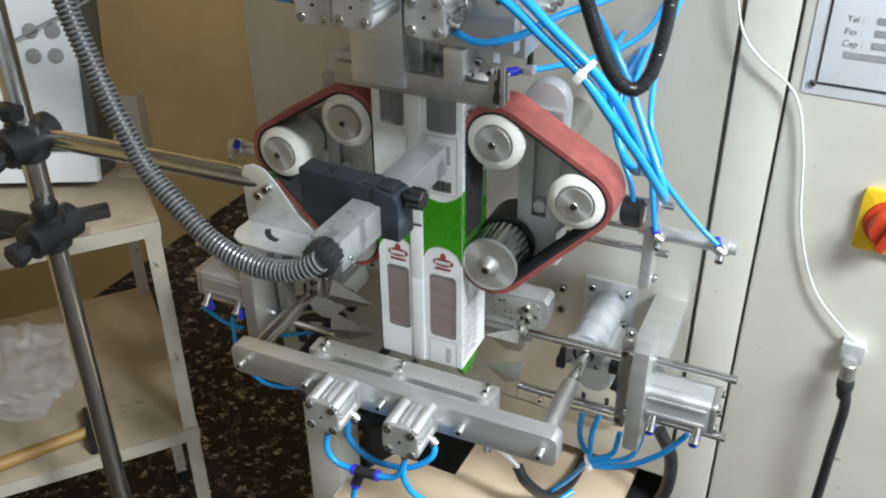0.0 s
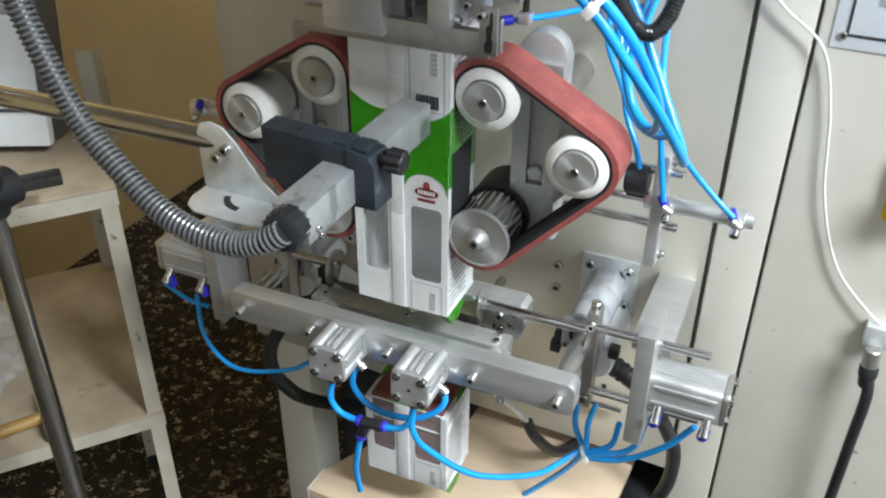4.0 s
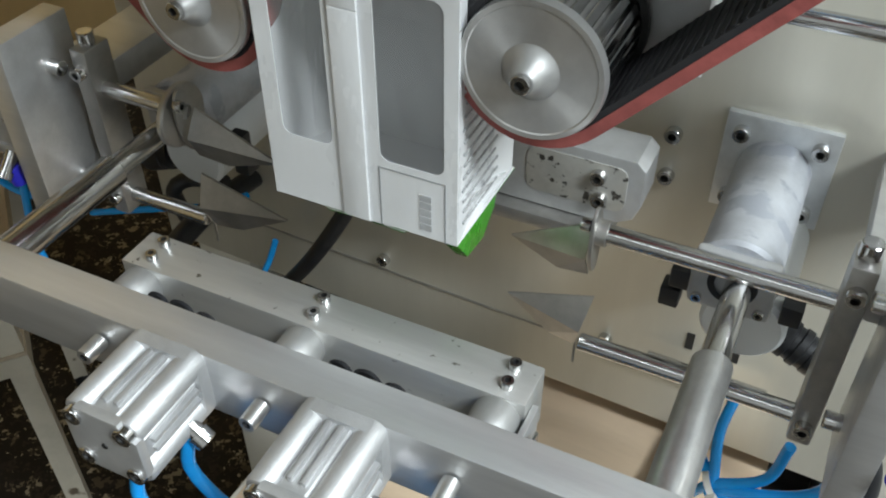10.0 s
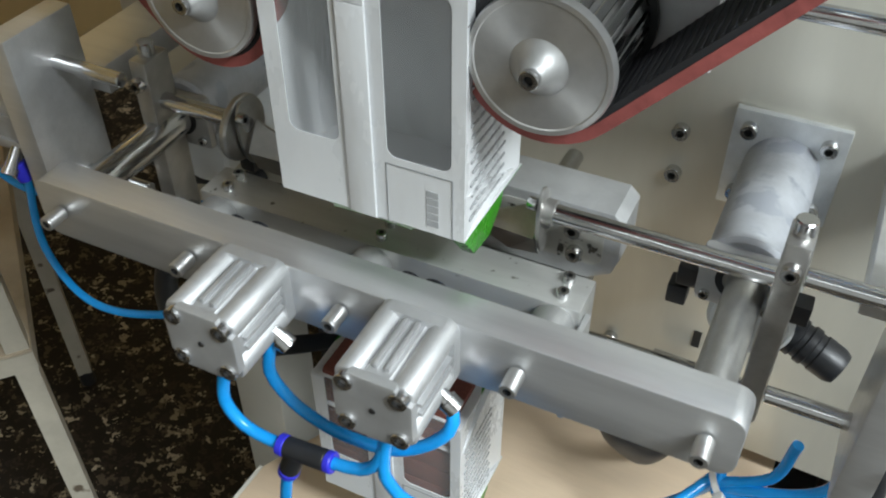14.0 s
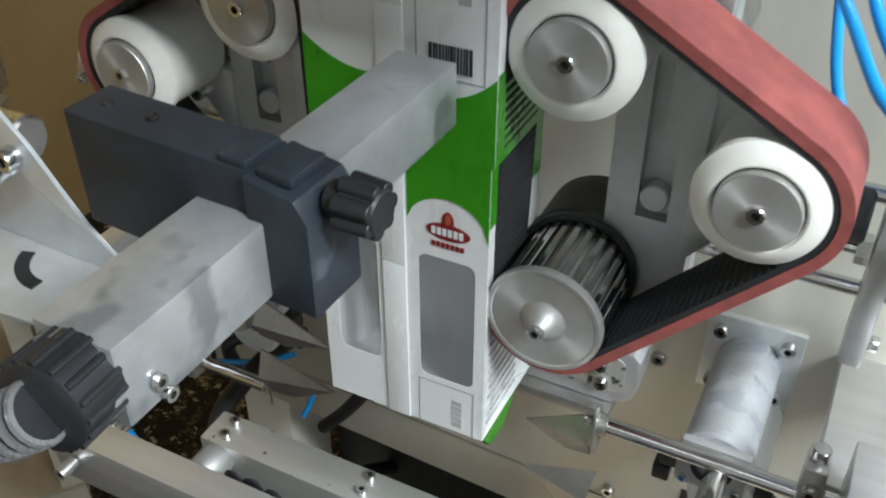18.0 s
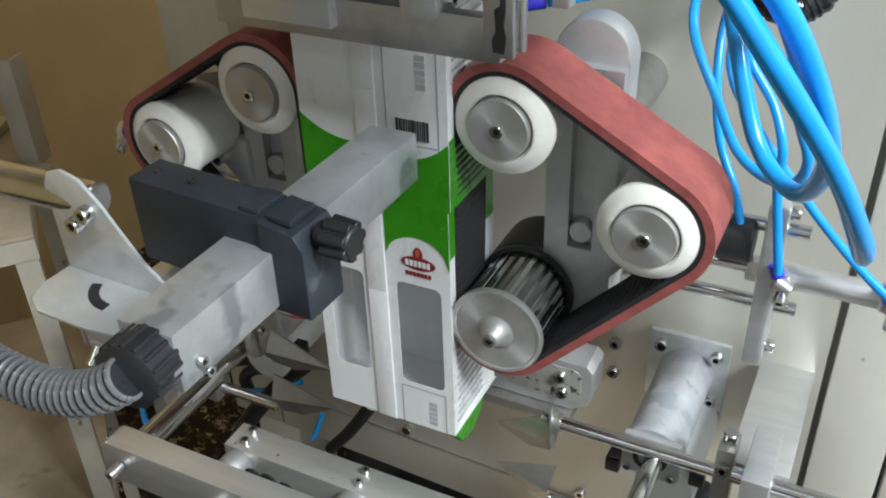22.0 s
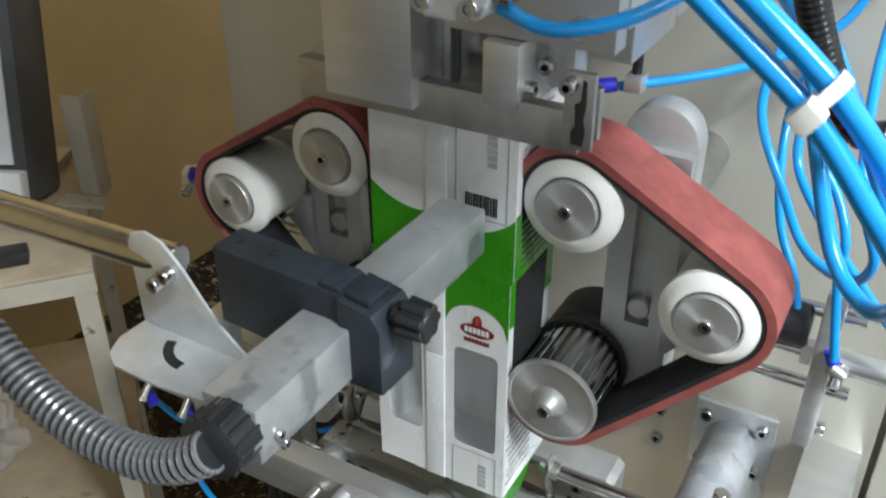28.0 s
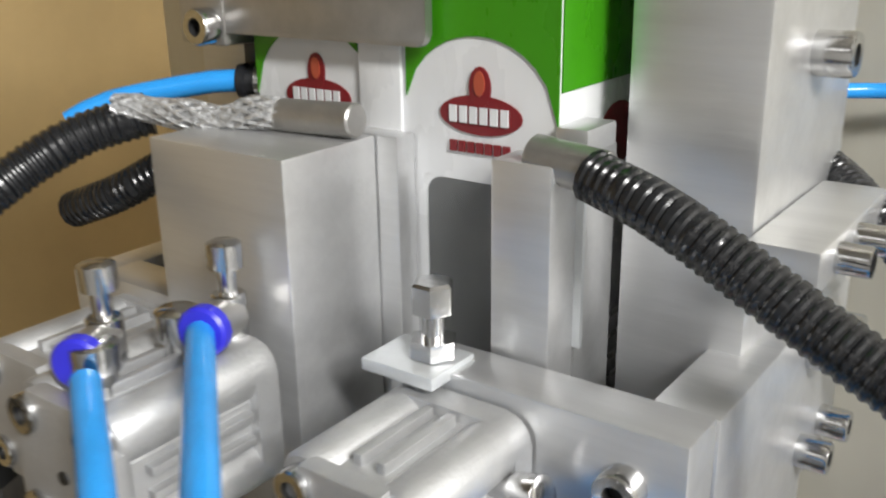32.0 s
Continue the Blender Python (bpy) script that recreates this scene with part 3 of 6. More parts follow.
    part("carrier_shaft", rod((cx, -0.115, 1.12), (cx, -0.002, 1.12), 0.018), STEEL_DULL, u)
    for z in (1.062, 1.000):
        part("guide_rod", rod((s * 0.14, -0.085, z), (s * 0.262, -0.085, z), 0.0048), STEEL, u)
    part("dark_bush", rod((s * 0.205, -0.09, 1.05), (s * 0.228, -0.09, 1.05), 0.016, 24), BLACK, u)
    part("clamp_plate", box(s * 0.234, -0.10, 0.955, s * 0.247, -0.072, 1.085, 0.002), ALU, u)
    screws(u, [(s * 0.247, -0.086, 0.965), (s * 0.247, -0.086, 1.075)], (s, 0, 0), 0.005, 0.006)
    part("air_cylinder", lathe((s * 0.247, -0.088, 1.028), (s * 0.335, -0.088, 1.028), [(0, 0.0), (0, 0.0098), (0.12, 0.0098), (0.12, 0.0088), (0.72, 0.0088), (0.74, 0.0106), (0.90, 0.0106), (0.91, 0.0086), (1, 0.0082), (1, 0)], 28), ALU, u, "round stainless air cylinder")
    part("lock_nut", lathe((s * 0.226, -0.088, 1.028), (s * 0.233, -0.088, 1.028), [(0, 0), (0, 0.009), (1, 0.009), (1, 0)], 6), STEEL, u)
    part("piston_rod", rod((s * 0.15, -0.088, 1.028), (s * 0.228, -0.088, 1.028), 0.004), STEEL, u)
    for xx in (0.252, 0.320):
        f = part("fitting", rod((s * xx, -0.095, 1.030), (s * xx, -0.108, 1.022), 0.0042), STEEL, u)
        part("ring_body", rod((s * xx - s * 0.006, -0.103, 1.032), (s * xx + s * 0.004, -0.103, 1.026), 0.0050, 18), STEEL_DULL, f)
        part("screw_head", hexsocket((s * xx, -0.108, 1.022), (0, -0.85, -0.53), 0.0048, 0.0045), STEEL, f)
        part("collet", rod((s * xx - s * 0.004, -0.102, 1.034), (s * xx - s * 0.008, -0.101, 1.043), 0.0046, 18), BLUE_RING, f)
    return u


belt_unit(1, "red rubber film pull belt on white nylon rollers", (0.0895, 1.1565), (0.1800, 1.1055), (0.0880, 1.0095))
belt_unit(-1, "red rubber film pull belt on white nylon rollers in shade", (-0.0860, 1.1500), (-0.1760, 1.0945), (-0.0855, 1.0040))

# ---------- bags on the film ----------
PITCH, HALF_W, Y_F, Y_B = 0.2650, 0.0525, -0.205, -0.135
CUT_Z, BX = 0.8305, 0.0045
FOLD = 0.0745  # height of the folding ends
SEAM_X = -0.003


def arc_patch(x0, x1, z0, za, zm, zb, y, t=0.0005, n=12):
    """A printed patch between z0 and a curved edge through za (at x0), zm (middle) and zb (at x1)."""
    pts = [(x0, z0)]
    top = []
    for i in range(n + 1):
        s = i / n
        q = (1 - s) * (1 - 2 * s) * za + 4 * s * (1 - s) * zm + s * (2 * s - 1) * zb
        top.append((x0 + (x1 - x0) * s, q))
    pts = [(x0, z0), (x1, z0)] + top[::-1]
    return prism(pts, y - t, y)


def corner(x, z, sx, sz, y, r=0.0055, n=6):
    """The white fillet in a window's corner at (x, z), open towards (sx, sz)."""
    arc = [(x + sx * r * (1 - math.sin(a)), z + sz * r * (1 - math.cos(a))) for a in (math.pi / 2 * i / n for i in range(n + 1))]
    return prism([(x - sx * 0.0003, z - sz * 0.0003)] + arc, y, y + 0.0004)


def logo(parent, x, z, y, k=1.0, side=False):
    m = Matrix.Identity(4)
    if side:
        m = Matrix.Translation((HALF_W + 0.0012, -0.178, z)) @ Matrix.Rotation(radians(90), 4, "Z") @ Matrix.Translation((-x, 0.206, -z))
        k = 0.85
    bm = prism([(x + 0.0152 * k * math.cos(a) ** 1, z + 0.0062 * k * math.sin(a)) for a in (2 * math.pi * i / 24 for i in range(24))], y - 0.0004, y, m=m)
    prism([(x + 0.0040 * k * math.cos(a), z + 0.0085 * k + 0.0065 * k * math.sin(a)) for a in (2 * math.pi * i / 16 for i in range(16))], y - 0.00055, y - 0.0001, bm=bm, m=m)
    part("emblem", bm, FILM_RED, parent, "dark red oval emblem")
    for i in range(6):
        part("mark_bar", box(x + (-0.0112 + i * 0.0038) * k, y - 0.0009, z - 0.0026 * k, x + (-0.0085 + i * 0.0038) * k, y - 0.0005, z + 0.0026 * k, m=m), FILM_WHITE, parent)
    for i in range(7):
        part("mark_bar", box(x + (-0.0114 + i * 0.0033) * k, y - 0.0006, z - 0.0120 * k, x + (-0.0089 + i * 0.0033) * k, y, z - 0.0085 * k, m=m), FILM_RED, parent)
    part("flame", prism([(x + 0.0020 * k * math.cos(a), z + 0.0098 * k + 0.0038 * k * math.sin(a)) for a in (2 * math.pi * i / 12 for i in range(12))], y - 0.0009, y - 0.0004, m=m), FILM_RED2, parent)


FILM_RED2 = mat("orange_red_print", (0.42, 0.08, 0.04), 0.4, 0, 0.05, 60)


def bag(k):
    """A bag's length of film: a square middle, and two ends that fold in round their creases."""
    L, W = PITCH, HALF_W
    u = thing("spice_bag", "white and green gusseted spice bag with two clear windows", "bag", "bags on the film", pose(BX, 0, CUT_Z + k * PITCH))
    z0, z1 = FOLD, L - FOLD
    y = Y_F
    wins = ((-0.043, 0.1145, -0.0145, 0.2025), (0.0115, 0.1145, 0.0455, 0.2025))
    low = tuple((a, b, c, z1) for a, b, c, d in wins)
    part("front_panel", panel(-W, z0, W, z1, y, low), FILM_WHITE, u)
    part("back_panel", box(-W, Y_B, z0, W, Y_B + 0.0006, z1), FILM_WHITE, u)
    for s in (-1, 1):
        bm = bmesh.new()
        mid = (Y_F + Y_B) / 2
        v = [bm.verts.new(p) for p in ((s * W, Y_F, z0), (s * (W - 0.004), mid, z0), (s * W, Y_B, z0), (s * W, Y_B, z1), (s * (W - 0.004), mid, z1), (s * W, Y_F, z1))]
        bm.faces.new((v[0], v[1], v[4], v[5]))
        bm.faces.new((v[1], v[2], v[3], v[4]))
        part("gusset", bm, FILM_WHITE, u, smooth=False)
    for a, b, c, d in wins:
        part("window", box(a, y - 0.0004, b, c, y - 0.0001, z1), WINDOW_FILM, u, "clear film window").visible_shadow = False
        for sx, xx in ((1, a), (-1, c)):
            part("window_corner", corner(xx, b, sx, 1, y - 0.0006), FILM_WHITE, u)
    part("back_seam", prism([(SEAM_X - 0.0075, z0), (SEAM_X + 0.0075, z0), (SEAM_X + 0.0075, z1), (SEAM_X - 0.0075, z1)], y - 0.0022, y - 0.0006, 0.0007), FILM_WHITE, u)
    part("label_line", panel(0.0105, z0, 0.0465, 0.1105, y - 0.0006, ((0.0111, z0, 0.0459, 0.1099),), 0.0003), INK_GREY, u)
    for i in range(5):
        part("batch_bar", box(0.0325, y - 0.0010, 0.079 + i * 0.0045, 0.0388, y - 0.0006, 0.0826 + i * 0.0045), INK_FAINT, u)
    # small print down the flank
    rnd = random.Random(11 + k)
    bm = bmesh.new()
    for i in range(12):
        zz = 0.083 + i * 0.0068
        x0 = -0.200 + rnd.uniform(0, 0.004)
        while x0 < -0.158:
            w = rnd.uniform(0.002, 0.0055)
            box(W - 0.0006, x0, zz, W + 0.0002, min(x0 + w, -0.156), zz + 0.0013, bm=bm)
            x0 += w + 0.0013
    part("small_print", bm, INK_FAINT, u)
    ends = []
    for end in (0, 1):
        hz = z0 if end == 0 else z1
        zz0, zz1 = (-z0, 0.0) if end == 0 else (0.0, FOLD)
        flaps = []
        for name, yy, d in (("front_flap", Y_F, 1), ("back_flap", Y_B, -1)):
            hole = tuple((a, 0.0, c, dd - z1) for a, b, c, dd in wins) if end == 1 and d == 1 else ()
            fl = part(name, panel(-W, zz0, W, zz1, 0.0, hole), FILM_WHITE, u)
            fl.location = (0, yy, hz)
            flaps.append((fl, d, yy, hz))
            if d == 1:
                part("back_seam", prism([(SEAM_X - 0.0075, zz0), (SEAM_X + 0.0075, zz0), (SEAM_X + 0.0075, zz1), (SEAM_X - 0.0075, zz1)], -0.0022, -0.0006, 0.0007), FILM_WHITE, fl)
                if end == 0:
                    part("green_print", arc_patch(-W, SEAM_X - 0.0085, -z0, 0.051 - z0, 0.0395 - z0, 0.0375 - z0, -0.0006), FILM_GREEN, fl)
                    part("green_print", arc_patch(SEAM_X + 0.0085, W, -z0, 0.0395 - z0, 0.033 - z0, 0.047 - z0, -0.0006), FILM_GREEN, fl)
                    part("label_line", panel(0.0105, 0.042 - z0, 0.0465, 0.0, -0.0006, ((0.0111, 0.0426 - z0, 0.0459, 0.0),), 0.0003), INK_GREY, fl)
                    xx = 0.0175
                    while xx < 0.039:
                        w = rnd.choice((0.0006, 0.0009, 0.0014))
                        part("print_bar", box(xx, -0.0012, 0.046 - z0, xx + w, -0.0006, 0.059 - z0), INK, fl)
                        xx += w + rnd.choice((0.0006, 0.0009))
                else:
                    part("cut_mark", box(SEAM_X - 0.0072, -0.0028, FOLD - 0.0025, SEAM_X + 0.0072, -0.0021, FOLD - 0.0002), INK, fl)
                    for a, b, c, dd in wins:
                        part("window", box(a, -0.0004, 0, c, -0.0001, dd - z1), WINDOW_FILM, fl, "clear film window").visible_shadow = False
                        for sx, xx in ((1, a), (-1, c)):
                            part("window_corner", corner(xx, dd - z1, sx, -1, -0.0006), FILM_WHITE, fl)
                    # green field with the pale round shoulder over each emblem
                    for x0, x1, xc in ((-W, SEAM_X - 0.0085, -0.0285), (SEAM_X + 0.0085, W, 0.0285)):
                        pts = [(x0, FOLD)]
                        n = 14
                        for i in range(n + 1):
                            xx = x0 + (x1 - x0) * i / n
                            q = min(1.0, abs(xx - xc) / 0.0235)
                            pts.append((xx, 0.2195 - z1 + 0.021 * math.sqrt(max(0.0, 1 - q * q))))
                        pts.append((x1, FOLD))
                        part("green_print", prism(pts, -0.0011, -0.0006), FILM_GREEN, fl)
                        logo(fl, xc + 0.001, 0.2205 - z1, -0.0007, 0.84)
        for s in (-1, 1):
            bm = box(-0.0004, -0.034, zz0, 0.0004, 0.034, zz1)
            fl = part("gusset_flap", bm, FILM_WHITE, u)
            fl.location = (s * (W - 0.001), (Y_F + Y_B) / 2, hz)
            flaps.append((fl, 2 * s, 0, hz))
            if end == 0:
                part("green_print", box(s * 0.0004, -0.034, -z0, s * 0.0009, 0.034, 0.048 - z0), FILM_GREEN, fl)
            else:
                part("green_print", box(s * 0.0004, -0.034, 0.228 - z1, s * 0.0009, 0.034, FOLD), FILM_GREEN, fl)
                if s > 0:
                    part("emblem", prism([(0.011 * math.cos(a) + 0.002, 0.2125 - z1 + 0.009 * math.sin(a)) for a in (2 * math.pi * i / 20 for i in range(20))], 0.0004, 0.0008, m=Matrix.Rotation(radians(-90), 4, "Z")), FILM_RED, fl, "dark red oval emblem")
        ends.append(flaps)
    for zc, dz in ((z0, -1),):
        bm = prism([(-0.204, zc - 0.0005), (-0.150, zc + 0.0005), (-0.153, zc - 0.013), (-0.168, zc - 0.024), (-0.188, zc - 0.022)], -(W - 0.0015), -(W - 0.010), 0.0015, m=Matrix(((0, -1, 0, 0), (1, 0, 0, 0), (0, 0, 1, 0), (0, 0, 0, 1))))
        part("folded_ear", bm, FILM_GREEN, u, "green folded gusset ear")
    # the spice comes down in pours that lie on one another
    pw = [part("powder", box(-W + 0.006, Y_F + 0.0030, 0.098 + i * 0.0195 - (0.0225 if i == 0 else 0), W - 0.006, Y_B - 0.002, 0.1173 + i * 0.0195, 0.002), POWDER, u, "red brown ground spice") for i in range(5)] if k < 3 else []
    return u, ends, pw


BAGS = [bag(k) for k in range(7)]

# ---------- sealing jaw carriage ----------
JZ = 0.861
ALU_WORN = mat("worn_aluminium", (0.62, 0.62, 0.60), 0.42, 0.7, 0.12, 30, 0.2, 300, (0.15, 1, 1), spots=0.07, spot_scale=150, spot_colour=(0.16, 0.15, 0.13))
jaw = thing("sealing_jaw", "aluminium cross bar with sealing jaw and two air cylinders", "machine part", at=YAW)
bar_out = rounded(-0.206, JZ - 0.021, 0.208, JZ + 0.019, 0.009, 4)
part("cross_bar", prism(bar_out, -0.302, -0.280, 0.0012), ALU, jaw, "brushed aluminium cross bar")
screws(jaw, [(x, -0.303, JZ) for x in (-0.188, -0.096, 0.001, 0.100, 0.192)], (0, -1, 0), 0.0046, 0.0130, TURNED)
part("jaw_bar", box(-0.131, -0.2475, 0.818, 0.113, -0.2205, 0.858, 0.0012), ALU_WORN, jaw, "dusty aluminium jaw bar")
part("jaw_backing", box(-0.128, -0.268, 0.806, 0.110, -0.253, 0.826, 0.001), STEEL_DULL, jaw)
for x in (-0.1165, -0.0105, 0.0993):
    screws(jaw, [(x + 0.001, -0.2395, 0.858), (x, -0.2270, 0.858)], (0, 0, 1), 0.0034, 0.0045)
    part("spacer", lathe((x, -0.281, 0.846), (x, -0.2476, 0.846), [(0, 0), (0, 0.0080), (0.45, 0.0080), (0.45, 0.0118), (0.48, 0.0124), (0.93, 0.0124), (1, 0.0116), (1, 0)], 32), NOSE, jaw)
for x in (-0.070, 0.040):
    bm = bmesh.new()
    for i in range(3):
        rod((x - 0.015 + i * 0.015, -0.2712, 0.8640 - 0.001 * i), (x - 0.015 + i * 0.015, -0.2690, 0.8640 - 0.001 * i), 0.0085 if i == 1 else 0.0070, 18, bm)
    part("wave_spring", bm, BLACK, jaw, "black wavy spring strip")
part("end_tab", box(0.1135, -0.272, 0.800, 0.1170, -0.238, 0.850, 0.001), ALU, jaw)
part("end_tab", box(0.1195, -0.270, 0.800, 0.1215, -0.250, 0.846, 0.0006), STEEL, jaw)
for x in (-0.0505, 0.0475):
    compact_cylinder(jaw, x, -0.353, 0.8605, 0.043, 0.052, ((0, -1, 0.012), (0.95, -0.75, 0.034)))
for x in (-0.188, 0.187):
    part("guide_rod", rod((x, -0.281, JZ), (x, 0.02, JZ), 0.0075, 24), STEEL, jaw)
    # Left sleeve gets mirror steel to look darker, as it lies in shade.
    part("rod_sleeve", rod((x, -0.281, JZ), (x, -0.185, JZ), 0.0105, 24), TURNED if x > 0 else STEEL, jaw)
tee_b = part("tee_fitting", rod((-0.016, -0.3435, 0.7850), (0.010, -0.3435, 0.7872), 0.0062, 18), BLACK, jaw, "black push-in tee")
part("tee_leg", rod((-0.009, -0.3435, 0.785), (-0.0165, -0.3435, 0.765), 0.0062, 18), BLACK, tee_b)
for p, q in (((-0.021, -0.3435, 0.7849), (-0.016, -0.3435, 0.7850)), ((0.010, -0.3435, 0.7872), (0.0145, -0.3435, 0.7878)), ((-0.0165, -0.3435, 0.765), (-0.0182, -0.3435, 0.760))):
    part("collet", rod(p, q, 0.0064, 18), BLUE_RING, tee_b)

POCKET = mat("scratched_milled_aluminium", (0.60, 0.59, 0.55), 0.36, 0.6, 0.1, 40, 0.2, 200, spots=0.16, spot_scale=130, spot_colour=(0.08, 0.075, 0.065))
rear = thing("rear_jaw", "aluminium rear jaw block sliding on the front plate", "machine part", at=YAW)
part("jaw_block", prism([(-0.10, 0.826), (0.098, 0.826), (0.112, 0.834), (0.116, 0.845), (0.116, 0.872), (0.11, 0.878), (-0.10, 0.878)], -0.062, -0.030, 0.002), ALU_CAST, rear)
part("jaw_ledge", box(-0.10, -0.072, 0.815, 0.10, -0.034, 0.825, 0.001), STEEL_DULL, rear)
screws(rear, [(0.088, -0.062, 0.862), (0.090, -0.062, 0.845)], (0, -1, 0), 0.005, 0.006)
part("milled_pocket", prism(rounded(0.040, 0.838, 0.106, 0.871, 0.007), -0.0628, -0.0619, 0.0003), POCKET, rear, "scratched milled pocket")
part("slide_rod", rod((0.06, -0.03, 0.85), (0.06, 0.02, 0.85), 0.006), STEEL, rear)

# ---------- linear bearings for the guide rods ----------
for s, x in ((1, 0.1845), (-1, -0.1885)):
    u = thing("linear_bearing", "whitish anodised linear bearing housing bolted to the plate", "bearing", "guide rod bearings", YAW)
    xx = x - 0.001
    part("flange_plate", box(xx - 0.034, -0.012, JZ - 0.035, xx + 0.034, -0.0065, JZ + 0.036, 0.001), ZINC, u)
    screws(u, [(xx + a * 0.0235, -0.012, JZ + b * 0.0235) for a in (-1, 1) for b in (-1, 1)], (0, -1, 0), 0.0052, 0.006)
    part("housing", lathe((xx, -0.118, JZ), (xx, -0.012, JZ), [(0, 0.0085), (0, 0.022), (0.02, 0.0245), (0.07, 0.0245), (0.08, 0.0228), (1, 0.0228), (1, 0)], 48), ANOD, u, "cloudy anodised sleeve")
    part("end_block", box(xx - 0.023, -0.124, JZ - 0.022, xx + 0.023, -0.116, JZ + 0.018, 0.004), ALU_CAST, u)
    screws(u, [(xx + a * 0.017, -0.124, JZ + b * 0.015) for a in (-1, 1) for b in (-1, 0.7)], (0, -1, 0), 0.003, 0.003)
    part("seal_ring", lathe((xx, -0.1255, JZ), (xx, -0.12, JZ), [(0, 0.0095), (0, 0.0135), (1, 0.0135), (1, 0.0095)], 24), BLACK, u)
    part("valve_body", lathe((xx + s * 0.010, -0.104, 0.814), (xx + s * 0.010, -0.012, 0.814), [(0, 0), (0, 0.0225), (0.03, 0.0250), (0.30, 0.0250), (0.34, 0.0235), (1, 0.0235), (1, 0)], 40), PANEL, u, "pale grey plastic lower sleeve")
    for dx, z in ((-0.030, 0.836), (-0.034, 0.820), (0.034, 0.832)):
        part("black_clip", box(xx + s * dx - 0.006, -0.105, z - 0.007, xx + s * dx + 0.006, -0.092, z + 0.007, 0.0015), BLACK, u)
    part("plug", lathe((xx + s * 0.032, -0.085, 0.801), (xx + s * 0.066, -0.092, 0.790), [(0, 0), (0, 0.0105), (0.08, 0.0125), (0.20, 0.0125), (0.22, 0.0112), (0.30, 0.0112), (0.32, 0.0125), (0.44, 0.0125), (0.46, 0.0112), (0.55, 0.0112), (0.57, 0.0120), (0.90, 0.0116), (1, 0.0100), (1, 0)], 24), BLACK, u)


# ---------- gusset tuckers on both sides ----------
def tucker(s):
    c = 0.0035
    u = thing("gusset_tucker", "steel rods with pointed gusset tucker blades", "machine part", "gusset tuckers", YAW)

    def X(a):
        return c + s * a
    base, tip = (0.1045, 0.056) if s > 0 else (0.166, 0.102)
    for z, corners in ((0.8835, ((tip, 0.860), (base - 0.002, 0.884), (base - 0.001, 0.849))), (0.7965, ((tip, 0.814), (base + 0.004, 0.830), (base - 0.003, 0.790)))):
        part("rod", rod((X(base), -0.139, z), (X(0.234), -0.139, z), 0.0055, 20), STEEL, u)
        # a plate folded along the line from its tip to the middle of its foot
        (tx, tz), (ax, az), (bx, bz) = corners
        bm = bmesh.new()
        ex, ez = tx + (bx - tx) * 0.62, tz + (bz - tz) * 0.62 - 0.0055
        tri = [(X(tx), -0.136, tz), (X(ax), -0.134, az), (X((ax + bx) / 2), -0.1455, (az + bz) / 2), (X(bx), -0.137, bz), (X(ex), -0.1375, ez)]
        top = [bm.verts.new(p) for p in tri]
        bot = [bm.verts.new((p[0], p[1] + 0.0016, p[2])) for p in tri]
        for q in ((0, 1, 2), (0, 2, 4), (4, 2, 3)):
            bm.faces.new([top[i] for i in q])
            bm.faces.new([bot[i] for i in q[::-1]])
        for i in range(5):
            j = (i + 1) % 5
            bm.faces.new((top[j], top[i], bot[i], bot[j]))
        part("blade", bm, STEEL_DULL, u, "matt steel pointed blade", smooth=False)
        if z > 0.85:
            flange = [(-0.139 + 0.0095 * math.cos(a) - 0.003 * math.sin(a), 0.877 + 0.024 * math.sin(a)) for a in (2 * math.pi * i / 24 for i in range(24))]
            part("flange", prism(flange, -X(base + 0.0022), -X(base + 0.0002), 0.0003, m=Matrix(((0, -1, 0, 0), (1, 0, 0, 0), (0, 0, 1, 0), (0, 0, 0, 1)))), STEEL_DULL, u)
            if s < 0:
                part("disc", lathe((X(base + 0.003), -0.139, 0.880), (X(base + 0.007), -0.139, 0.880), [(0, 0), (0, 0.0205), (0.3, 0.0215), (1, 0.0215), (1, 0)], 36), STEEL_DULL, u, "round steel foot disc")
            part("clamp_screw", hexsocket((X(base), -0.1475, 0.893), (-s, 0, 0), 0.0038, 0.005), STEEL, u)
            part("clamp_ring", lathe((X(base + 0.002), -0.139, z), (X(base + 0.008), -0.139, z), [(0, 0.0056), (0, 0.0074), (1, 0.0074), (1, 0.0056)], 24), STEEL_DULL, u)
        else:
            part("foot_tab", box(X(base - 0.0035), -0.1385, 0.776, X(base - 0.0020), -0.1375, 0.797), STEEL_DULL, u)
    part("clamp_bar", box(X(0.230), -0.150, 0.785, X(0.243), -0.127, 0.915, 0.002), STEEL_DULL, u)
    screws(u, [(X(0.2365), -0.150, z) for z in (0.800, 0.900)], (0, -1, 0), 0.0048, 0.006)
    part("top_screw", rod((X(0.2365), -0.139, 0.915), (X(0.2365), -0.139, 0.924), 0.0055), STEEL, u)
    for z in (0.905, 0.820):
        part("push_rod", rod((X(0.243), -0.158, z), (X(0.362), -0.158, z), 0.005, 18), STEEL, u)
    b = thing("tucker_cylinder", "aluminium air cylinder on a side bracket", "air cylinder", "tucker cylinders", YAW)
    part("bracket_arm", box(X(0.238), -0.135, 0.872, X(0.280), -0.001, 0.893, 0.001), ALU, b, "thick bare aluminium arm")
    part("bracket_plate", box(X(0.252), -0.192, 0.792, X(0.270), -0.1352, 0.935, 0.0015), ALU, b)
    w = 0.021
    m = Matrix.Translation((X(0.270), -0.165, 0.862)) @ Matrix.Rotation(radians(-90 * s), 4, "Z")
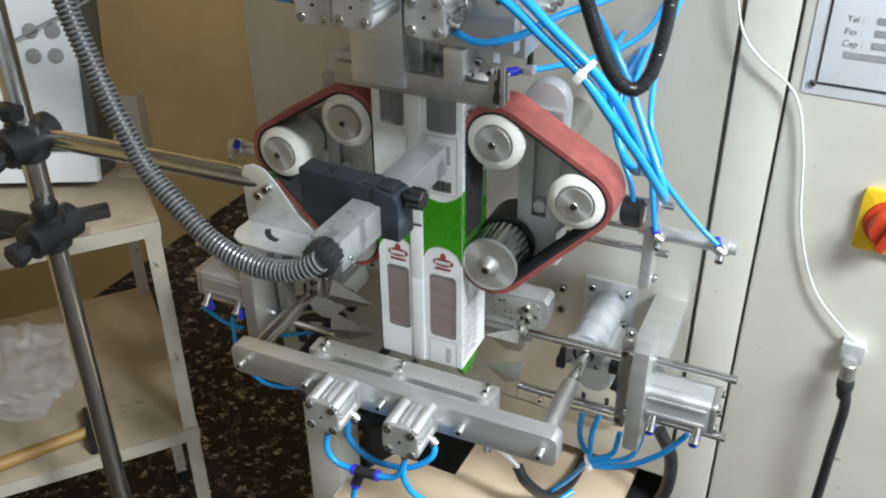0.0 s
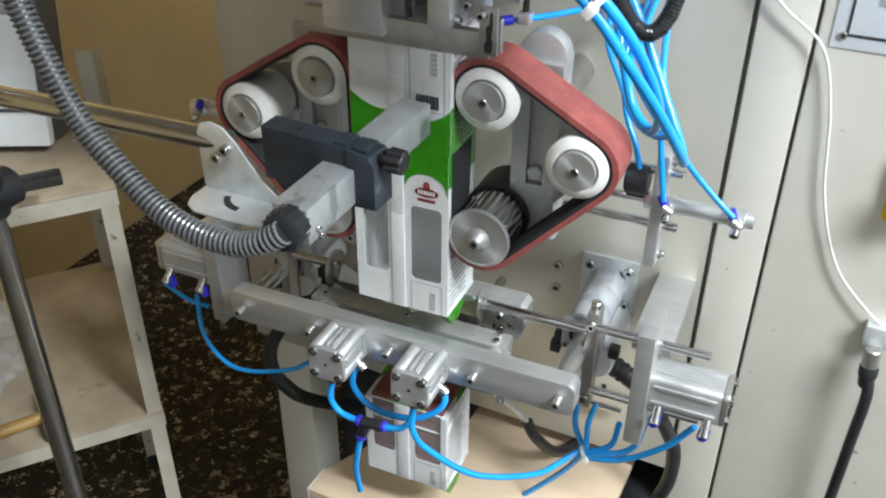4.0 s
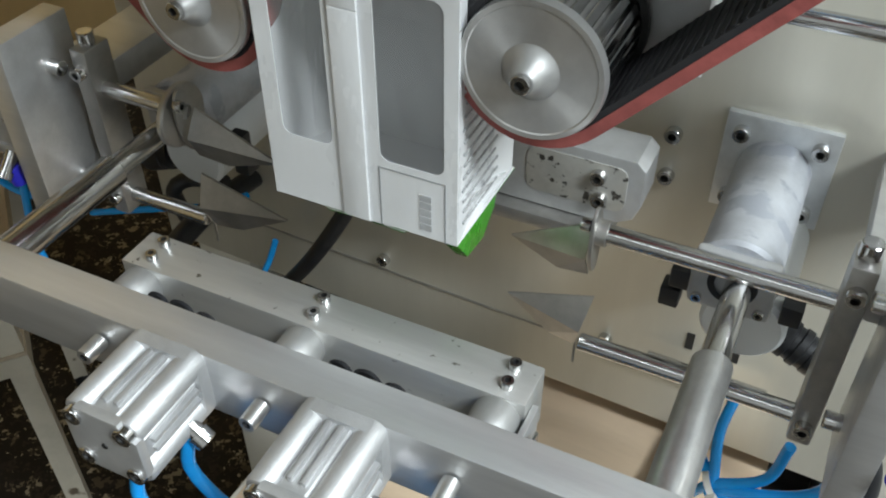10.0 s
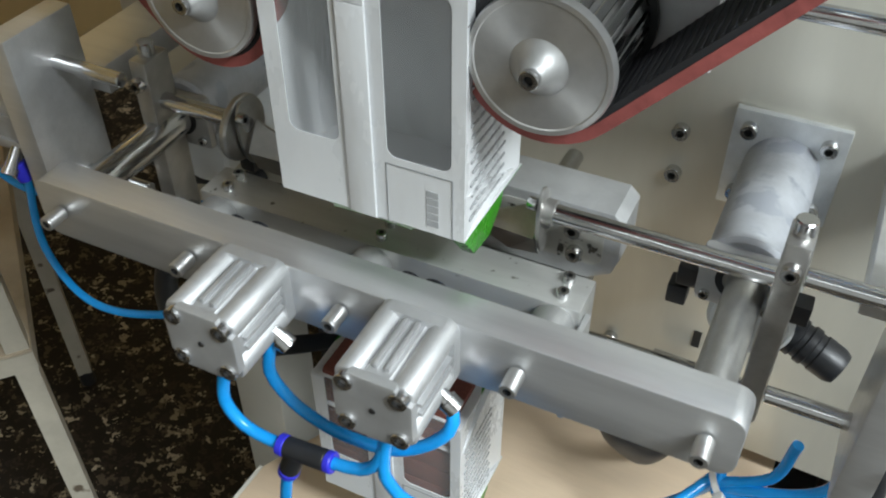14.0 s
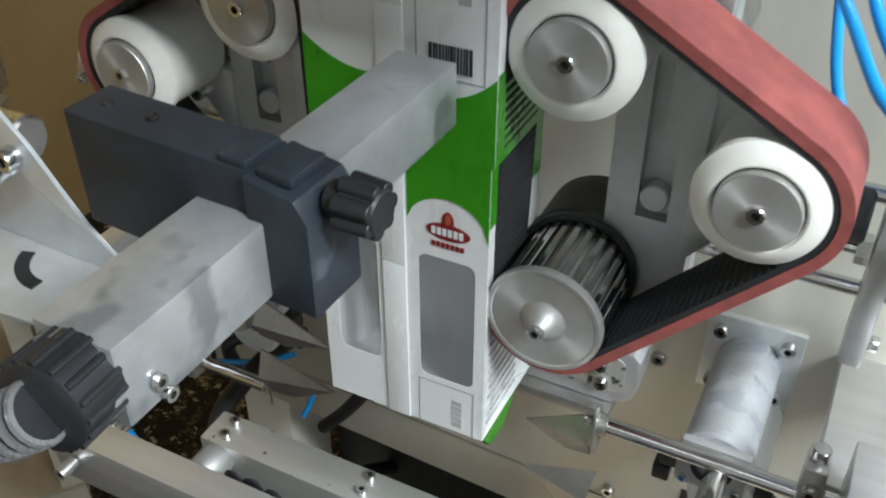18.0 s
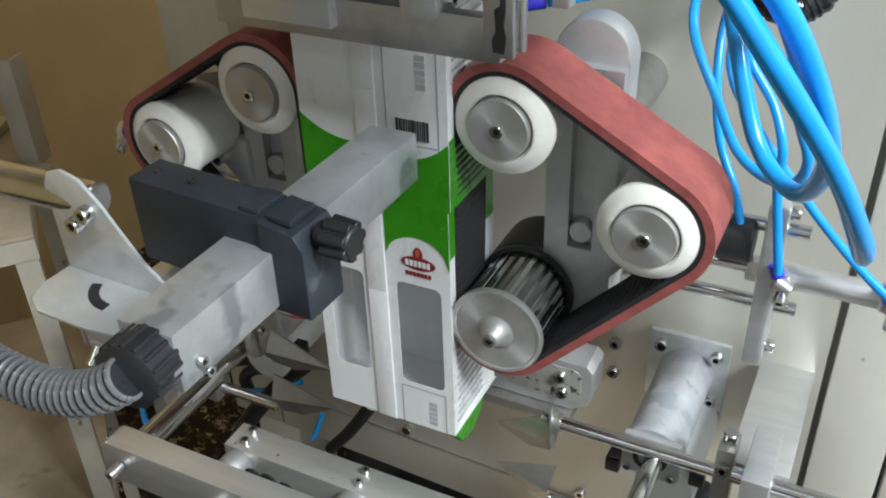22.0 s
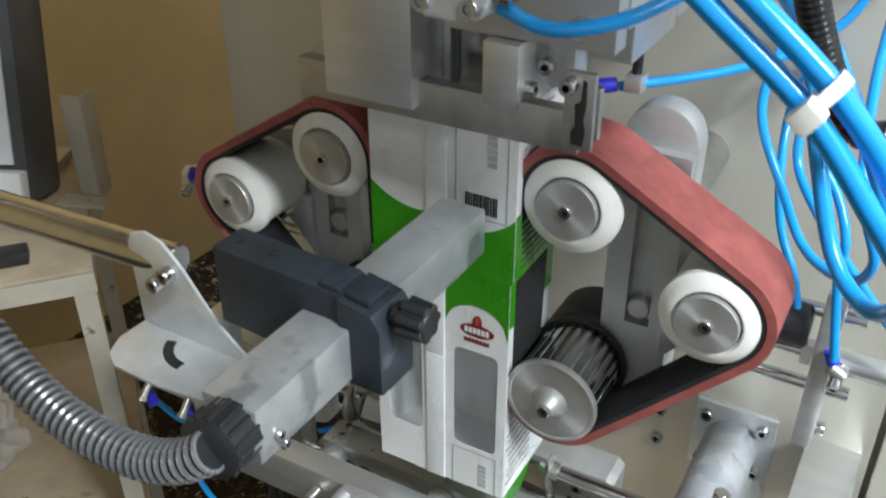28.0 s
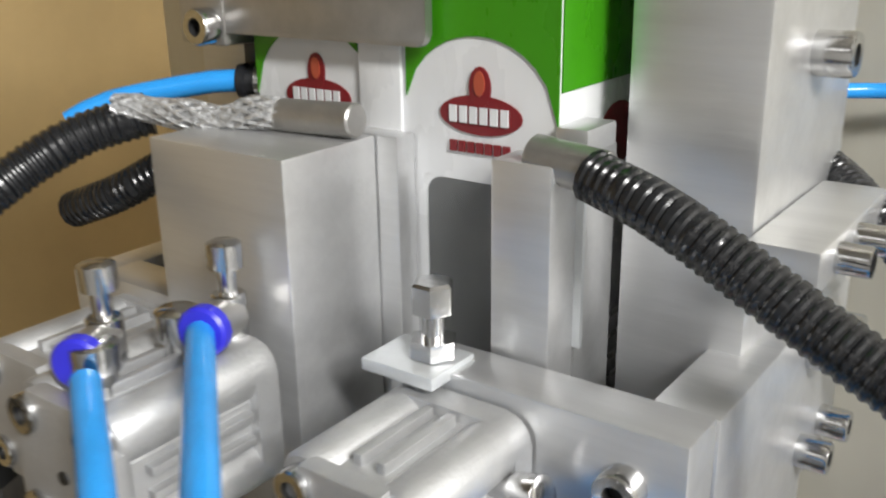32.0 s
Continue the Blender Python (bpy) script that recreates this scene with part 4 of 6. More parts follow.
    cyl = part("air_cylinder", prism(rounded(-w, -w, w, w, 0.006, 4), 0.0, 0.072, 0.0006, m=m), ALU_CAST, b)
    for yy in (-0.010, 0.010):
        part("slot_rail", box(X(0.274), -0.188, 0.862 + yy - 0.002, X(0.338), -0.1855, 0.862 + yy + 0.002, 0.0005), ALU_CAST, cyl)
    for xx in (0.282, 0.332):
        f = part("fitting", rod((X(xx), -0.184, 0.848), (X(xx), -0.196, 0.836), 0.0045), STEEL, b)
        part("screw_head", hexsocket((X(xx), -0.195, 0.837), (0, -0.7, -0.7), 0.0056, 0.005), STEEL, f)
        part("collet", rod((X(xx), -0.190, 0.838), (X(xx) - s * 0.002, -0.188, 0.824), 0.0056, 18), BLUE_RING, f)
    for yy in (-0.010, 0.010):
        part("slot_rail", box(X(0.274), -0.165 + yy - 0.002, 0.8825, X(0.338), -0.165 + yy + 0.002, 0.8855, 0.0005), ALU_CAST, cyl)
    part("end_cover", prism(rounded(-w, -w, w, w, 0.006, 4), 0.0, 0.006, 0.0006, m=Matrix.Translation((X(0.3425), -0.165, 0.862)) @ Matrix.Rotation(radians(-90 * s), 4, "Z")), TURNED, cyl)
    screws(b, [(X(0.3485), -0.165 + q * 0.014, 0.862 + r * 0.014) for q in (-1, 1) for r in (-1, 1)], (s, 0, 0), 0.0048, 0.004)
    return u


TUCKERS = [(tucker(1), 1), (tucker(-1), -1)]

# ---------- suction nozzle on its stand ----------
noz = thing("suction_nozzle", "dusty square steel suction tube in a black clamp block", "nozzle")
tube_m = pose(0.0335, -0.428, 1.1375, 0, 0, 1.2)
bm = bmesh.new()
box(-0.0155, 0, -0.0155, 0.0155, 0.212, 0.0155, 0.0012, 2, bm, tube_m)
part("square_tube", bm, ZINC_DUSTY, noz, "zinc plated tube with powder smears")
screws(noz, [(0.0495, -0.415, 1.131), (0.0495, -0.412, 1.1235)], (1, 0, 0), 0.0028, 0.002)
part("clamp_block", prism([(-0.042, 1.124), (0.0400, 1.121), (0.0400, 1.1695), (-0.042, 1.1715)], -0.355, -0.331, 0.0014), SLATE, noz, "black plastic clamp block with powder dust")
part("clamp_half", prism([(0.0406, 1.119), (0.0660, 1.119), (0.0660, 1.158), (0.0610, 1.1655), (0.0406, 1.1690)], -0.3575, -0.3285, 0.0014), SLATE, noz, "black plastic clamp block with powder dust")
part("clamp_ridge", box(0.0280, -0.3535, 1.1690, 0.0396, -0.3335, 1.1725, 0.0010), SLATE, noz)
part("clamp_ridge", box(0.0440, -0.3535, 1.1672, 0.0580, -0.3335, 1.1712, 0.0010), SLATE, noz)
screws(noz, [(x, -0.343, 1.1712) for x in (-0.032, -0.010)], (0, 0, 1), 0.0024, 0.0010, DARK)
part("knob_collar", rod((0.0655, -0.3425, 1.161), (0.0715, -0.3425, 1.161), 0.0068, 18), DARK, noz)
knob = part("clamp_knob", rod((0.0712, -0.3425, 1.161), (0.0858, -0.3425, 1.161), 0.0080, 20), BLACK, noz, "black fluted star knob")
for i in range(7):
    t = 2 * math.pi * i / 7
    part("knob_lobe", rod((0.0712, -0.3425 + 0.0078 * math.cos(t), 1.161 + 0.0078 * math.sin(t)), (0.0850, -0.3425 + 0.0072 * math.cos(t), 1.161 + 0.0072 * math.sin(t)), 0.0031, 12), BLACK, knob)
part("gland_ring", lathe((0.0335, -0.4275, 1.1378), (0.0345, -0.4345, 1.1384), [(0, 0.0), (0, 0.0150), (0.15, 0.0165), (0.85, 0.0165), (1, 0.0150), (1, 0)], 24), ZINC_DUSTY, noz, "dusty grey clamping ring")
part("gland_nut", lathe((0.0335, -0.418, 1.1385), (0.0375, -0.447, 1.1405), [(0, 0.0), (0, 0.0135), (0.3, 0.0135), (0.35, 0.0155), (0.95, 0.0155), (1, 0.013), (1, 0)], 14), BLACK, noz, "black cable gland nut")
part("bracket_tab", prism([(-0.112, 1.0965), (-0.113, 1.150), (-0.109, 1.158), (-0.098, 1.162), (-0.085, 1.159), (-0.073, 1.147), (-0.062, 1.132), (-0.050, 1.116), (-0.036, 1.104), (-0.022, 1.0965)], -0.3525, -0.3505, 0.0004), ZINC, noz, "bent zinc sheet bracket")
lie = Matrix(((1, 0, 0, 0), (0, 0, 1, 0), (0, 1, 0, 0), (0, 0, 0, 1)))
part("bracket_base", prism([(-0.112, -0.3505), (-0.112, -0.372), (-0.106, -0.385), (-0.094, -0.392), (-0.060, -0.392), (-0.030, -0.388), (-0.016, -0.378), (-0.012, -0.3505)], 1.0945, 1.0964, 0.0003, m=lie), ZINC, noz, "bent zinc sheet bracket")
arc = [(-0.062 + q * math.cos(t), -0.352 + q * math.sin(t)) for q, run in ((0.0245, range(9)), (0.0185, range(8, -1, -1))) for t in (radians(200 + 9 * i) for i in run)]
# Black arc laid on the sheet in place of the slot's shade.
part("slot", prism(arc, 1.0958, 1.0970, 0.0, m=lie), BLACK, noz)
screws(noz, [(-0.082, -0.352, 1.140), (-0.092, -0.352, 1.131)], (0, -1, 0), 0.005, 0.007)

stand = thing("support_stand", "chrome tube stand with black clamps holding the nozzle arm", "stand")
part("pole", rod((-0.371, -0.385, 0.0), (-0.371, -0.385, 1.72), 0.0125, 28), STEEL, stand)
part("arm_tube", rod((-0.40, -0.374, 1.147), (-0.086, -0.341, 1.140), 0.0105, 28), STEEL, stand)
part("base_plate", rod((-0.371, -0.385, 0.0), (-0.371, -0.385, 0.012), 0.12, 40), BLACK, stand)
for z, dx in ((1.147, 0.0), (1.035, 0.012)):
    cl = part("tube_clamp", rod((-0.371, -0.418, z), (-0.371, -0.352, z), 0.021, 28), BLACK, stand, "black plastic tube clamp")
    part("clamp_collar", rod((-0.371, -0.385, z - 0.022), (-0.371, -0.385, z + 0.022), 0.0195, 28), BLACK, cl)
    part("star_knob", lathe((-0.371 + dx, -0.395, z + 0.02), (-0.371 + dx, -0.395, z + 0.045), [(0, 0.005), (0.35, 0.005), (0.35, 0.013), (0.9, 0.015), (1, 0.012), (1, 0)], 8), BLACK, cl)
    part("star_knob", lathe((-0.371, -0.418, z - 0.004), (-0.371, -0.442, z - 0.006), [(0, 0.005), (0.35, 0.005), (0.35, 0.013), (0.9, 0.015), (1, 0.012), (1, 0)], 8), BLACK, cl)
part("cross_arm", rod((-0.371, -0.385, 1.035), (-0.62, -0.42, 1.035), 0.014, 24), BLACK, stand)

# ---------- vertical sealing heads ----------
def sealing_head(dz, dx, upper):
    u = thing("vertical_sealer", "aluminium vertical sealing head with square air cylinders", "machine part", "vertical sealing heads", YAW)
    z = 1.310 + dz

    def X(a):
        return a + dx
    r = 0.110 if upper else 0.122
    compact_cylinder(u, X(-0.058), -0.290, z - 0.002, 0.040, 0.05, ((-1, 0, 0.012),))
    compact_cylinder(u, X(-0.012 if upper else -0.008), -0.306, z + 0.006, 0.040, 0.05 if upper else 0.06, ((0, 1, 0.012), (0, 1, 0.036)))
    compact_cylinder(u, X(0.053), -0.284, z - 0.002, 0.040, 0.045, ((1, -0.3, 0.014), (1, 0.25, 0.034)))
    part("mount_plate", box(X(0.030), -0.2385, z - 0.042, X(r), -0.2225, z + 0.022, 0.001), ALU, u)
    screws(u, [(X(r - 0.014), -0.2385, z + 0.008), (X(r - 0.018), -0.2385, z - 0.030)], (0, -1, 0), 0.0055, 0.006)
    part("side_arm", box(X(r - 0.016), -0.2220, z - 0.034, X(r + 0.0005), -0.110, z + 0.021, 0.001), ALU, u)
    screws(u, [(X(r + 0.0005), yy, z + q) for yy in (-0.150, -0.128) for q in (-0.022, 0.010)], (1, 0, 0), 0.005, 0.009)
    part("mount_plate", box(X(-0.085), -0.2445, z - 0.036, X(-0.030), -0.2285, z + 0.022, 0.001), ALU, u)
    part("side_arm", box(X(-0.098), -0.245, z - 0.034, X(-0.0855), -0.110, z + 0.021, 0.001), ALU, u)
    screws(u, [(X(-0.098), -0.140, z + q) for q in (-0.022, 0.010)], (-1, 0, 0), 0.005, 0.009)
    # heated bars
    b = 0.072 if upper else 0.02
    part("heater_block", box(X(-0.043 if upper else -0.044), -0.2500, z - 0.088, X(0.008 if upper else 0.0135), -0.2150, z + b, 0.001), ALU, u, "thick bare aluminium heater block")
    part("heater_face", box(X(-0.012), -0.2145, z - 0.088, X(0.015 if upper else 0.018), -0.2065, z + b, 0.001), ALU, u)
    if upper:
        part("counter_block", box(X(0.049), -0.2210, z - 0.072, X(0.066), -0.2080, z + b, 0.001), ALU, u)
        part("counter_block", box(X(0.0603), -0.2075, z - 0.072, X(0.066), -0.1870, z + b, 0.001), ALU, u)
    else:
        part("counter_block", box(X(0.0540), -0.2460, z - 0.077, X(0.0745), -0.2080, z - 0.0425, 0.001), ALU, u)
        screws(u, [(X(0.0745), -0.236, z - 0.068)], (1, 0, 0), 0.0042, 0.006)
        part("counter_block", box(X(0.0785), -0.2180, z - 0.072, X(0.094), -0.1990, z + b - 0.002, 0.001), ALU, u)
    screws(u, [(X(0.0795), -0.218, z - 0.060)], (0, -1, 0), 0.0045, 0.006)
    return u


head_low = sealing_head(0.0, 0.0, False)
head_up = sealing_head(0.1925, 0.012, True)
part("guide_plate", box(-0.068, -0.2430, 1.214, 0.108, -0.2330, 1.237, 0.0008), STEEL_DULL, head_low, "dull steel film guide plate")
part("stop_plate", box(0.1010, -0.2480, 1.2195, 0.1170, -0.2440, 1.2605, 0.0006), STEEL_DULL, head_low)
part("worn_paint", prism([(0.1065, 1.2225), (0.1125, 1.2220), (0.1135, 1.2300), (0.1122, 1.2360), (0.1132, 1.2440), (0.1128, 1.2565), (0.1108, 1.2570), (0.1102, 1.2460), (0.1072, 1.2440), (0.1080, 1.2330), (0.1060, 1.2290)], -0.2486, -0.2480), DARK, head_low)
screws(head_low, [(0.1050, -0.2480, 1.2545)], (0, -1, 0), 0.0042, 0.009)
part("wing_screw", rod((0.100, -0.20, 1.205), (0.100, -0.20, 1.235), 0.005), STEEL, head_low)
part("stud_block", box(0.0925, -0.128, 1.2055, 0.1035, -0.114, 1.2165, 0.001), ALU, head_low)
part("stud", rod((0.098, -0.121, 1.2165), (0.098, -0.121, 1.2300), 0.0032, 14), DARK, head_low)
part("elbow_fitting", rod((0.072, -0.129, 1.2055), (0.0855, -0.1205, 1.2068), 0.0048, 16), BLUE_RING, head_low)
part("film_former", box(0.025, -0.2150, 1.222, 0.058, -0.2100, 1.34, 0.001), STEEL, head_low)
# screw on the upper head's plate
part("stud", rod((0.0535, -0.235, 1.524), (0.0535, -0.235, 1.542), 0.003), STEEL, head_up)
part("stud_head", lathe((0.0535, -0.235, 1.538), (0.0535, -0.235, 1.546), [(0, 0), (0, 0.0055), (0.9, 0.0055), (1, 0.0048), (1, 0)], 6), STEEL, head_up)
part("stud_nut", lathe((0.0535, -0.235, 1.5265), (0.0535, -0.235, 1.531), [(0, 0), (0, 0.0062), (1, 0.0062), (1, 0)], 6), STEEL, head_up)
part("slotted_tab", box(0.039, -0.246, 1.5225, 0.061, -0.228, 1.526, 0.0006), ZINC, head_up)
part("shield", prism([(0.066, 1.5245), (0.080, 1.5245), (0.080, 1.565), (0.0795, 1.568)], -0.2085, -0.207, 0.0), ZINC, head_up)
part("heater_lead", rod((0.020, -0.222, 1.5795), (-0.009, -0.224, 1.5785), 0.0047, 20), STEEL_DULL, head_up)
sleeve = spline([(-0.006, -0.225, 1.5795), (-0.014, -0.2265, 1.5790), (-0.024, -0.229, 1.5765), (-0.036, -0.2325, 1.5770), (-0.052, -0.237, 1.5780), (-0.058, -0.240, 1.5775)], 0.003)
braid = part("glass_sleeve", sweep(sleeve, 0.0037, 14), BRAID, head_up, "silver braided glass sleeve")
for turn in (1, -1):
    for k in range(9):
        strand = []
        for i, q in enumerate(sleeve):
            d = (sleeve[min(i + 1, len(sleeve) - 1)] - sleeve[max(i - 1, 0)]).normalized()
            side = d.cross(Vector((0, 0, 1))).normalized()
            a = 2 * math.pi * k / 9 + turn * i * 0.30
            r = 0.0038 + 0.0005 * math.sin(i * 0.9)
            strand.append(q + (side * math.cos(a) + side.cross(d) * math.sin(a)) * r)
        part("strand", sweep(strand, 0.0007, 5), BRAID, braid)
part("heater_lead", rod((0.069, -0.2148, 1.575), (0.0895, -0.215, 1.573), 0.0055, 16), STEEL_DULL, head_up)
part("lead_block", box(0.071, -0.2075, 1.5748, 0.080, -0.192, 1.581, 0.001), ALU, head_up)

frame_post = thing("film_frame", "bare aluminium posts and strap round the film tube", "machine frame", at=YAW)
part("post", box(0.0805, -0.188, 1.246, 0.115, -0.110, 1.95, 0.0015), ALU, frame_post)
part("post", box(-0.072, -0.195, 1.20, -0.048, -0.110, 1.95, 0.0015), ALU, frame_post)
part("dark_guide", box(0.0780, -0.160, 1.25, 0.0795, -0.12, 1.95), BLACK, frame_post)
part("dark_guide", box(-0.046, -0.200, 1.55, -0.036, -0.16, 1.95, 0.001), BLACK, frame_post)
part("strap", prism(rounded(-0.050, 1.598, 0.035, 1.619, 0.003), -0.2115, -0.2085, 0.0006), STEEL_DULL, frame_post)
part("strap_block", box(-0.060, -0.2125, 1.594, -0.040, -0.195, 1.632, 0.0015), STEEL_DULL, frame_post)
screws(frame_post, [(-0.046, -0.2125, 1.600)], (0, -1, 0), 0.0055, 0.006)
screws(frame_post, [(0.115, -0.150, z) for z in (1.595, 1.640)], (1, 0, 0), 0.006, 0.010)
part("back_bridge", box(-0.072, -0.108, 1.25, 0.115, -0.002, 1.29, 0.001), ALU, frame_post)
part("post_bracket", box(0.1155, -0.196, 1.546, 0.133, -0.130, 1.557, 0.001), ALU, frame_post)
screws(frame_post, [(0.133, -0.180 + i * 0.018, 1.5515) for i in range(2)], (1, 0, 0), 0.004, 0.008)

# ---------- cross arm in front of the film ----------
cross = thing("front_cross_arm", "thick aluminium arm with black knobs across the film", "machine frame", at=YAW)
part("arm_bar", prism([(-0.112, 1.385), (0.178, 1.400), (0.178, 1.462), (0.010, 1.452), (-0.112, 1.446)], -0.298, -0.278, 0.0015), ALU, cross)
part("arm_bar", box(0.012, -0.3035, 1.400, 0.178, -0.2985, 1.468, 0.002), ALU, cross)
part("top_bar", box(0.012, -0.2982, 1.4626, 0.178, -0.272, 1.4686, 0.001), ALU, cross)
screws(cross, [(-0.030, -0.298, 1.381 + 0.012), (-0.006, -0.298, 1.381 + 0.013), (-0.032, -0.298, 1.437), (-0.006, -0.298, 1.440)], (0, -1, 0), 0.0045, 0.008)
part("end_bracket", prism([(0.182, 1.395), (0.300, 1.395), (0.300, 1.490), (0.200, 1.470), (0.182, 1.458)], -0.318, -0.302, 0.0015), STEEL_DULL, cross)
part("bracket_window", box(0.196, -0.3188, 1.412, 0.222, -0.3178, 1.462, 0.0), ALU, cross)
# Thin black strip stands for the shaded slot opening.
part("bracket_slot", box(0.2225, -0.3196, 1.425, 0.2265, -0.3178, 1.463, 0.0), BLACK, cross)
part("ball_knob", lathe((0.205, -0.305, 1.462), (0.205, -0.305, 1.487), [(0, 0.005), (0.12, 0.0075), (0.3, 0.0108), (0.52, 0.0120), (0.72, 0.0106), (0.88, 0.0072), (0.97, 0.0035), (1, 0)], 32), STEEL, cross, "polished steel ball knob")
part("hand_wheel", lathe((0.238, -0.335, 1.400), (0.240, -0.318, 1.400), [(0, 0.004), (0, 0.018), (0.2, 0.0205), (0.8, 0.0205), (1, 0.018), (1, 0)], 44), FACED, cross, "turned steel wheel")
# Dark disc on the wheel imitates the shaded bore.
part("wheel_bore", rod((0.238, -0.3355, 1.400), (0.238, -0.334, 1.400), 0.0045), DARK, cross)
part("stay_tube", rod((-0.40, -0.300, 1.425), (-0.10, -0.288, 1.422), 0.0105, 24), STEEL, cross)
part("clamp_knob", lathe((-0.090, -0.298, 1.419), (-0.089, -0.326, 1.418), [(0, 0.007), (0.4, 0.007), (0.4, 0.0165), (0.55, 0.018), (0.85, 0.018), (1, 0.014), (1, 0)], 7), BLACK, cross, "black star knob")
part("clamp_knob", lathe((-0.092, -0.288, 1.447), (-0.092, -0.288, 1.485), [(0, 0.007), (0.45, 0.007), (0.45, 0.015), (0.9, 0.016), (1, 0.012), (1, 0)], 8), BLACK, cross, "black star knob")
part("clamp_plate", box(-0.112, -0.2995, 1.384, -0.1115, -0.276, 1.450, 0.0), DARK, cross)
part("cable_tie", lathe((0.0785, -0.330, 1.4447), (0.0850, -0.330, 1.4450), [(0, 0.0066), (0, 0.0082), (1, 0.0082), (1, 0.0066), (0, 0.0066)], 20), NYLON, cross)
part("cable_tie", lathe((0.170, -0.3275, 1.4503), (0.1765, -0.327, 1.4495), [(0, 0.0066), (0, 0.0084), (1, 0.0084), (1, 0.0066), (0, 0.0066)], 20), NYLON, cross)

# ---------- discharge board ----------
board = thing("discharge_board", "plain wooden board under the sealing jaw", "board")
bm = bmesh.new()
plank = [(-0.135, -0.22), (0.235, -0.22), (0.235, 0.16), (0.0, 0.16), (0.0, -0.105), (-0.10, -0.105), (-0.135, -0.18)]
low, high = [bm.verts.new((x, y, 0.554)) for x, y in plank], [bm.verts.new((x, y, 0.566)) for x, y in plank]
bm.faces.new(high)
bm.faces.new(low[::-1])
for i in range(7):
    bm.faces.new((low[i], low[(i + 1) % 7], high[(i + 1) % 7], high[i]))
part("plank", bm, WOOD, board, smooth=False)
part("side_rail", box(-0.139, -0.22, 0.51, -0.1355, -0.18, 0.566, 0.001), BEIGE, board)
part("support", box(0.01, 0.02, 0.0, 0.05, 0.10, 0.5535, 0.003), BEIGE, board)
part("support", box(0.18, 0.02, 0.0, 0.22, 0.10, 0.553, 0.003), BEIGE, board)
motor = thing("motor_box", "black motor housing under the cabinet", "motor")
part("housing", box(0.13, -0.05, 0.40, 0.275, 0.30, 0.52, 0.01), BLACK, motor)
part("foot", box(0.15, 0.0, 0.0, 0.25, 0.25, 0.40, 0.005), BLACK, motor)

# ---------- trolley ----------
CU, CV = Vector((-0.785, 0.62, 0)).normalized(), Vector((-0.62, -0.785, 0)).normalized()
cart_m = Matrix(((CV.x, CU.x, 0, -0.445), (CV.y, CU.y, 0, -0.152), (0, 0, 1, 0), (0, 0, 0, 1)))
cart = thing("trolley", "cream painted steel trolley with chipped and rusty paint", "trolley", at=cart_m)


def cart_shelf(z, material, name):
    top = part(name, box(0, 0, z - 0.004, 0.62, 0.46, z, 0.001), material, cart)
    for q in ((0, 0, 0.62, 0.0015), (0, 0.4585, 0.62, 0.46), (0, 0.0016, 0.0015, 0.4584), (0.6185, 0.0016, 0.62, 0.4584)):
        part("shelf_lip", box(q[0], q[1], z - 0.028, q[2], q[3], z - 0.0045), CART, top)


cart_shelf(0.913, CART_SHELF, "top_shelf")
cart_shelf(0.522, CART_SHELF, "lower_shelf")
for x in (0.002, 0.596):
    for y in (0.002, 0.436):
        bm = box(x, y, 0.03, x + 0.022, y + 0.003, 0.908, 0.0)
        box(x if x < 0.3 else x + 0.019, y + 0.0031, 0.03, x + 0.003 if x < 0.3 else x + 0.022, y + 0.022, 0.908, 0.0, bm=bm)
        part("leg", bm, CART, cart)
        part("foot", rod((x + 0.011, y + 0.011, 0.0), (x + 0.011, y + 0.011, 0.032), 0.012), BLACK, cart)

coder = thing("date_coder", "pale control box with keypad and green key", "control box", at=Matrix.Translation((-0.585, -0.112, 0.9135)) @ Matrix.Rotation(radians(28), 4, "Z"))
part("stand_foot", box(-0.30, 0.02, 0.0, -0.02, 0.16, 0.012, 0.003), STEEL_DULL, coder)
part("post", box(-0.20, 0.06, 0.012, -0.12, 0.12, 0.03, 0.003), STEEL_DULL, coder)
tilt = pose(0, 0, 0.016, -14, 0, 0)
part("case", box(-0.33, 0.0, 0.0, 0.0, 0.075, 0.275, 0.008, m=tilt), CASE, coder, "dark grey steel case")
face = part("face", box(-0.318, -0.004, 0.045, -0.014, -0.0002, 0.263, 0.001, m=tilt), FACE, coder, "pale membrane keypad")
part("tray", box(-0.33, -0.02, -0.004, 0.0, -0.0005, 0.04, 0.004, m=tilt), PANEL, coder)
part("latch", box(-0.115, -0.0225, 0.018, -0.085, -0.0205, 0.032, 0.002, m=tilt), BLACK, coder)
part("screen", box(-0.29, -0.0052, 0.185, -0.16, -0.0042, 0.245, 0.0, m=tilt), INK_GREY, face)
for i in range(4):
    for j in range(4):
        part("key", box(-0.165 + i * 0.021, -0.0062, 0.080 + j * 0.018, -0.149 + i * 0.021, -0.0042, 0.094 + j * 0.018, 0.002, m=tilt), NYLON, face)
for i in range(2):
    for j in range(2):
        part("round_key", lathe(tilt @ Vector((-0.075 + i * 0.032, -0.0042, 0.180 + j * 0.035)), tilt @ Vector((-0.075 + i * 0.032, -0.0075, 0.180 + j * 0.035)), [(0, 0.011), (0.8, 0.011), (1, 0.009), (1, 0)], 20), INK_GREY, face)
part("green_key", box(-0.175, -0.0062, 0.058, -0.13, -0.0042, 0.070, 0.002, m=tilt), PANEL_GREEN, face)
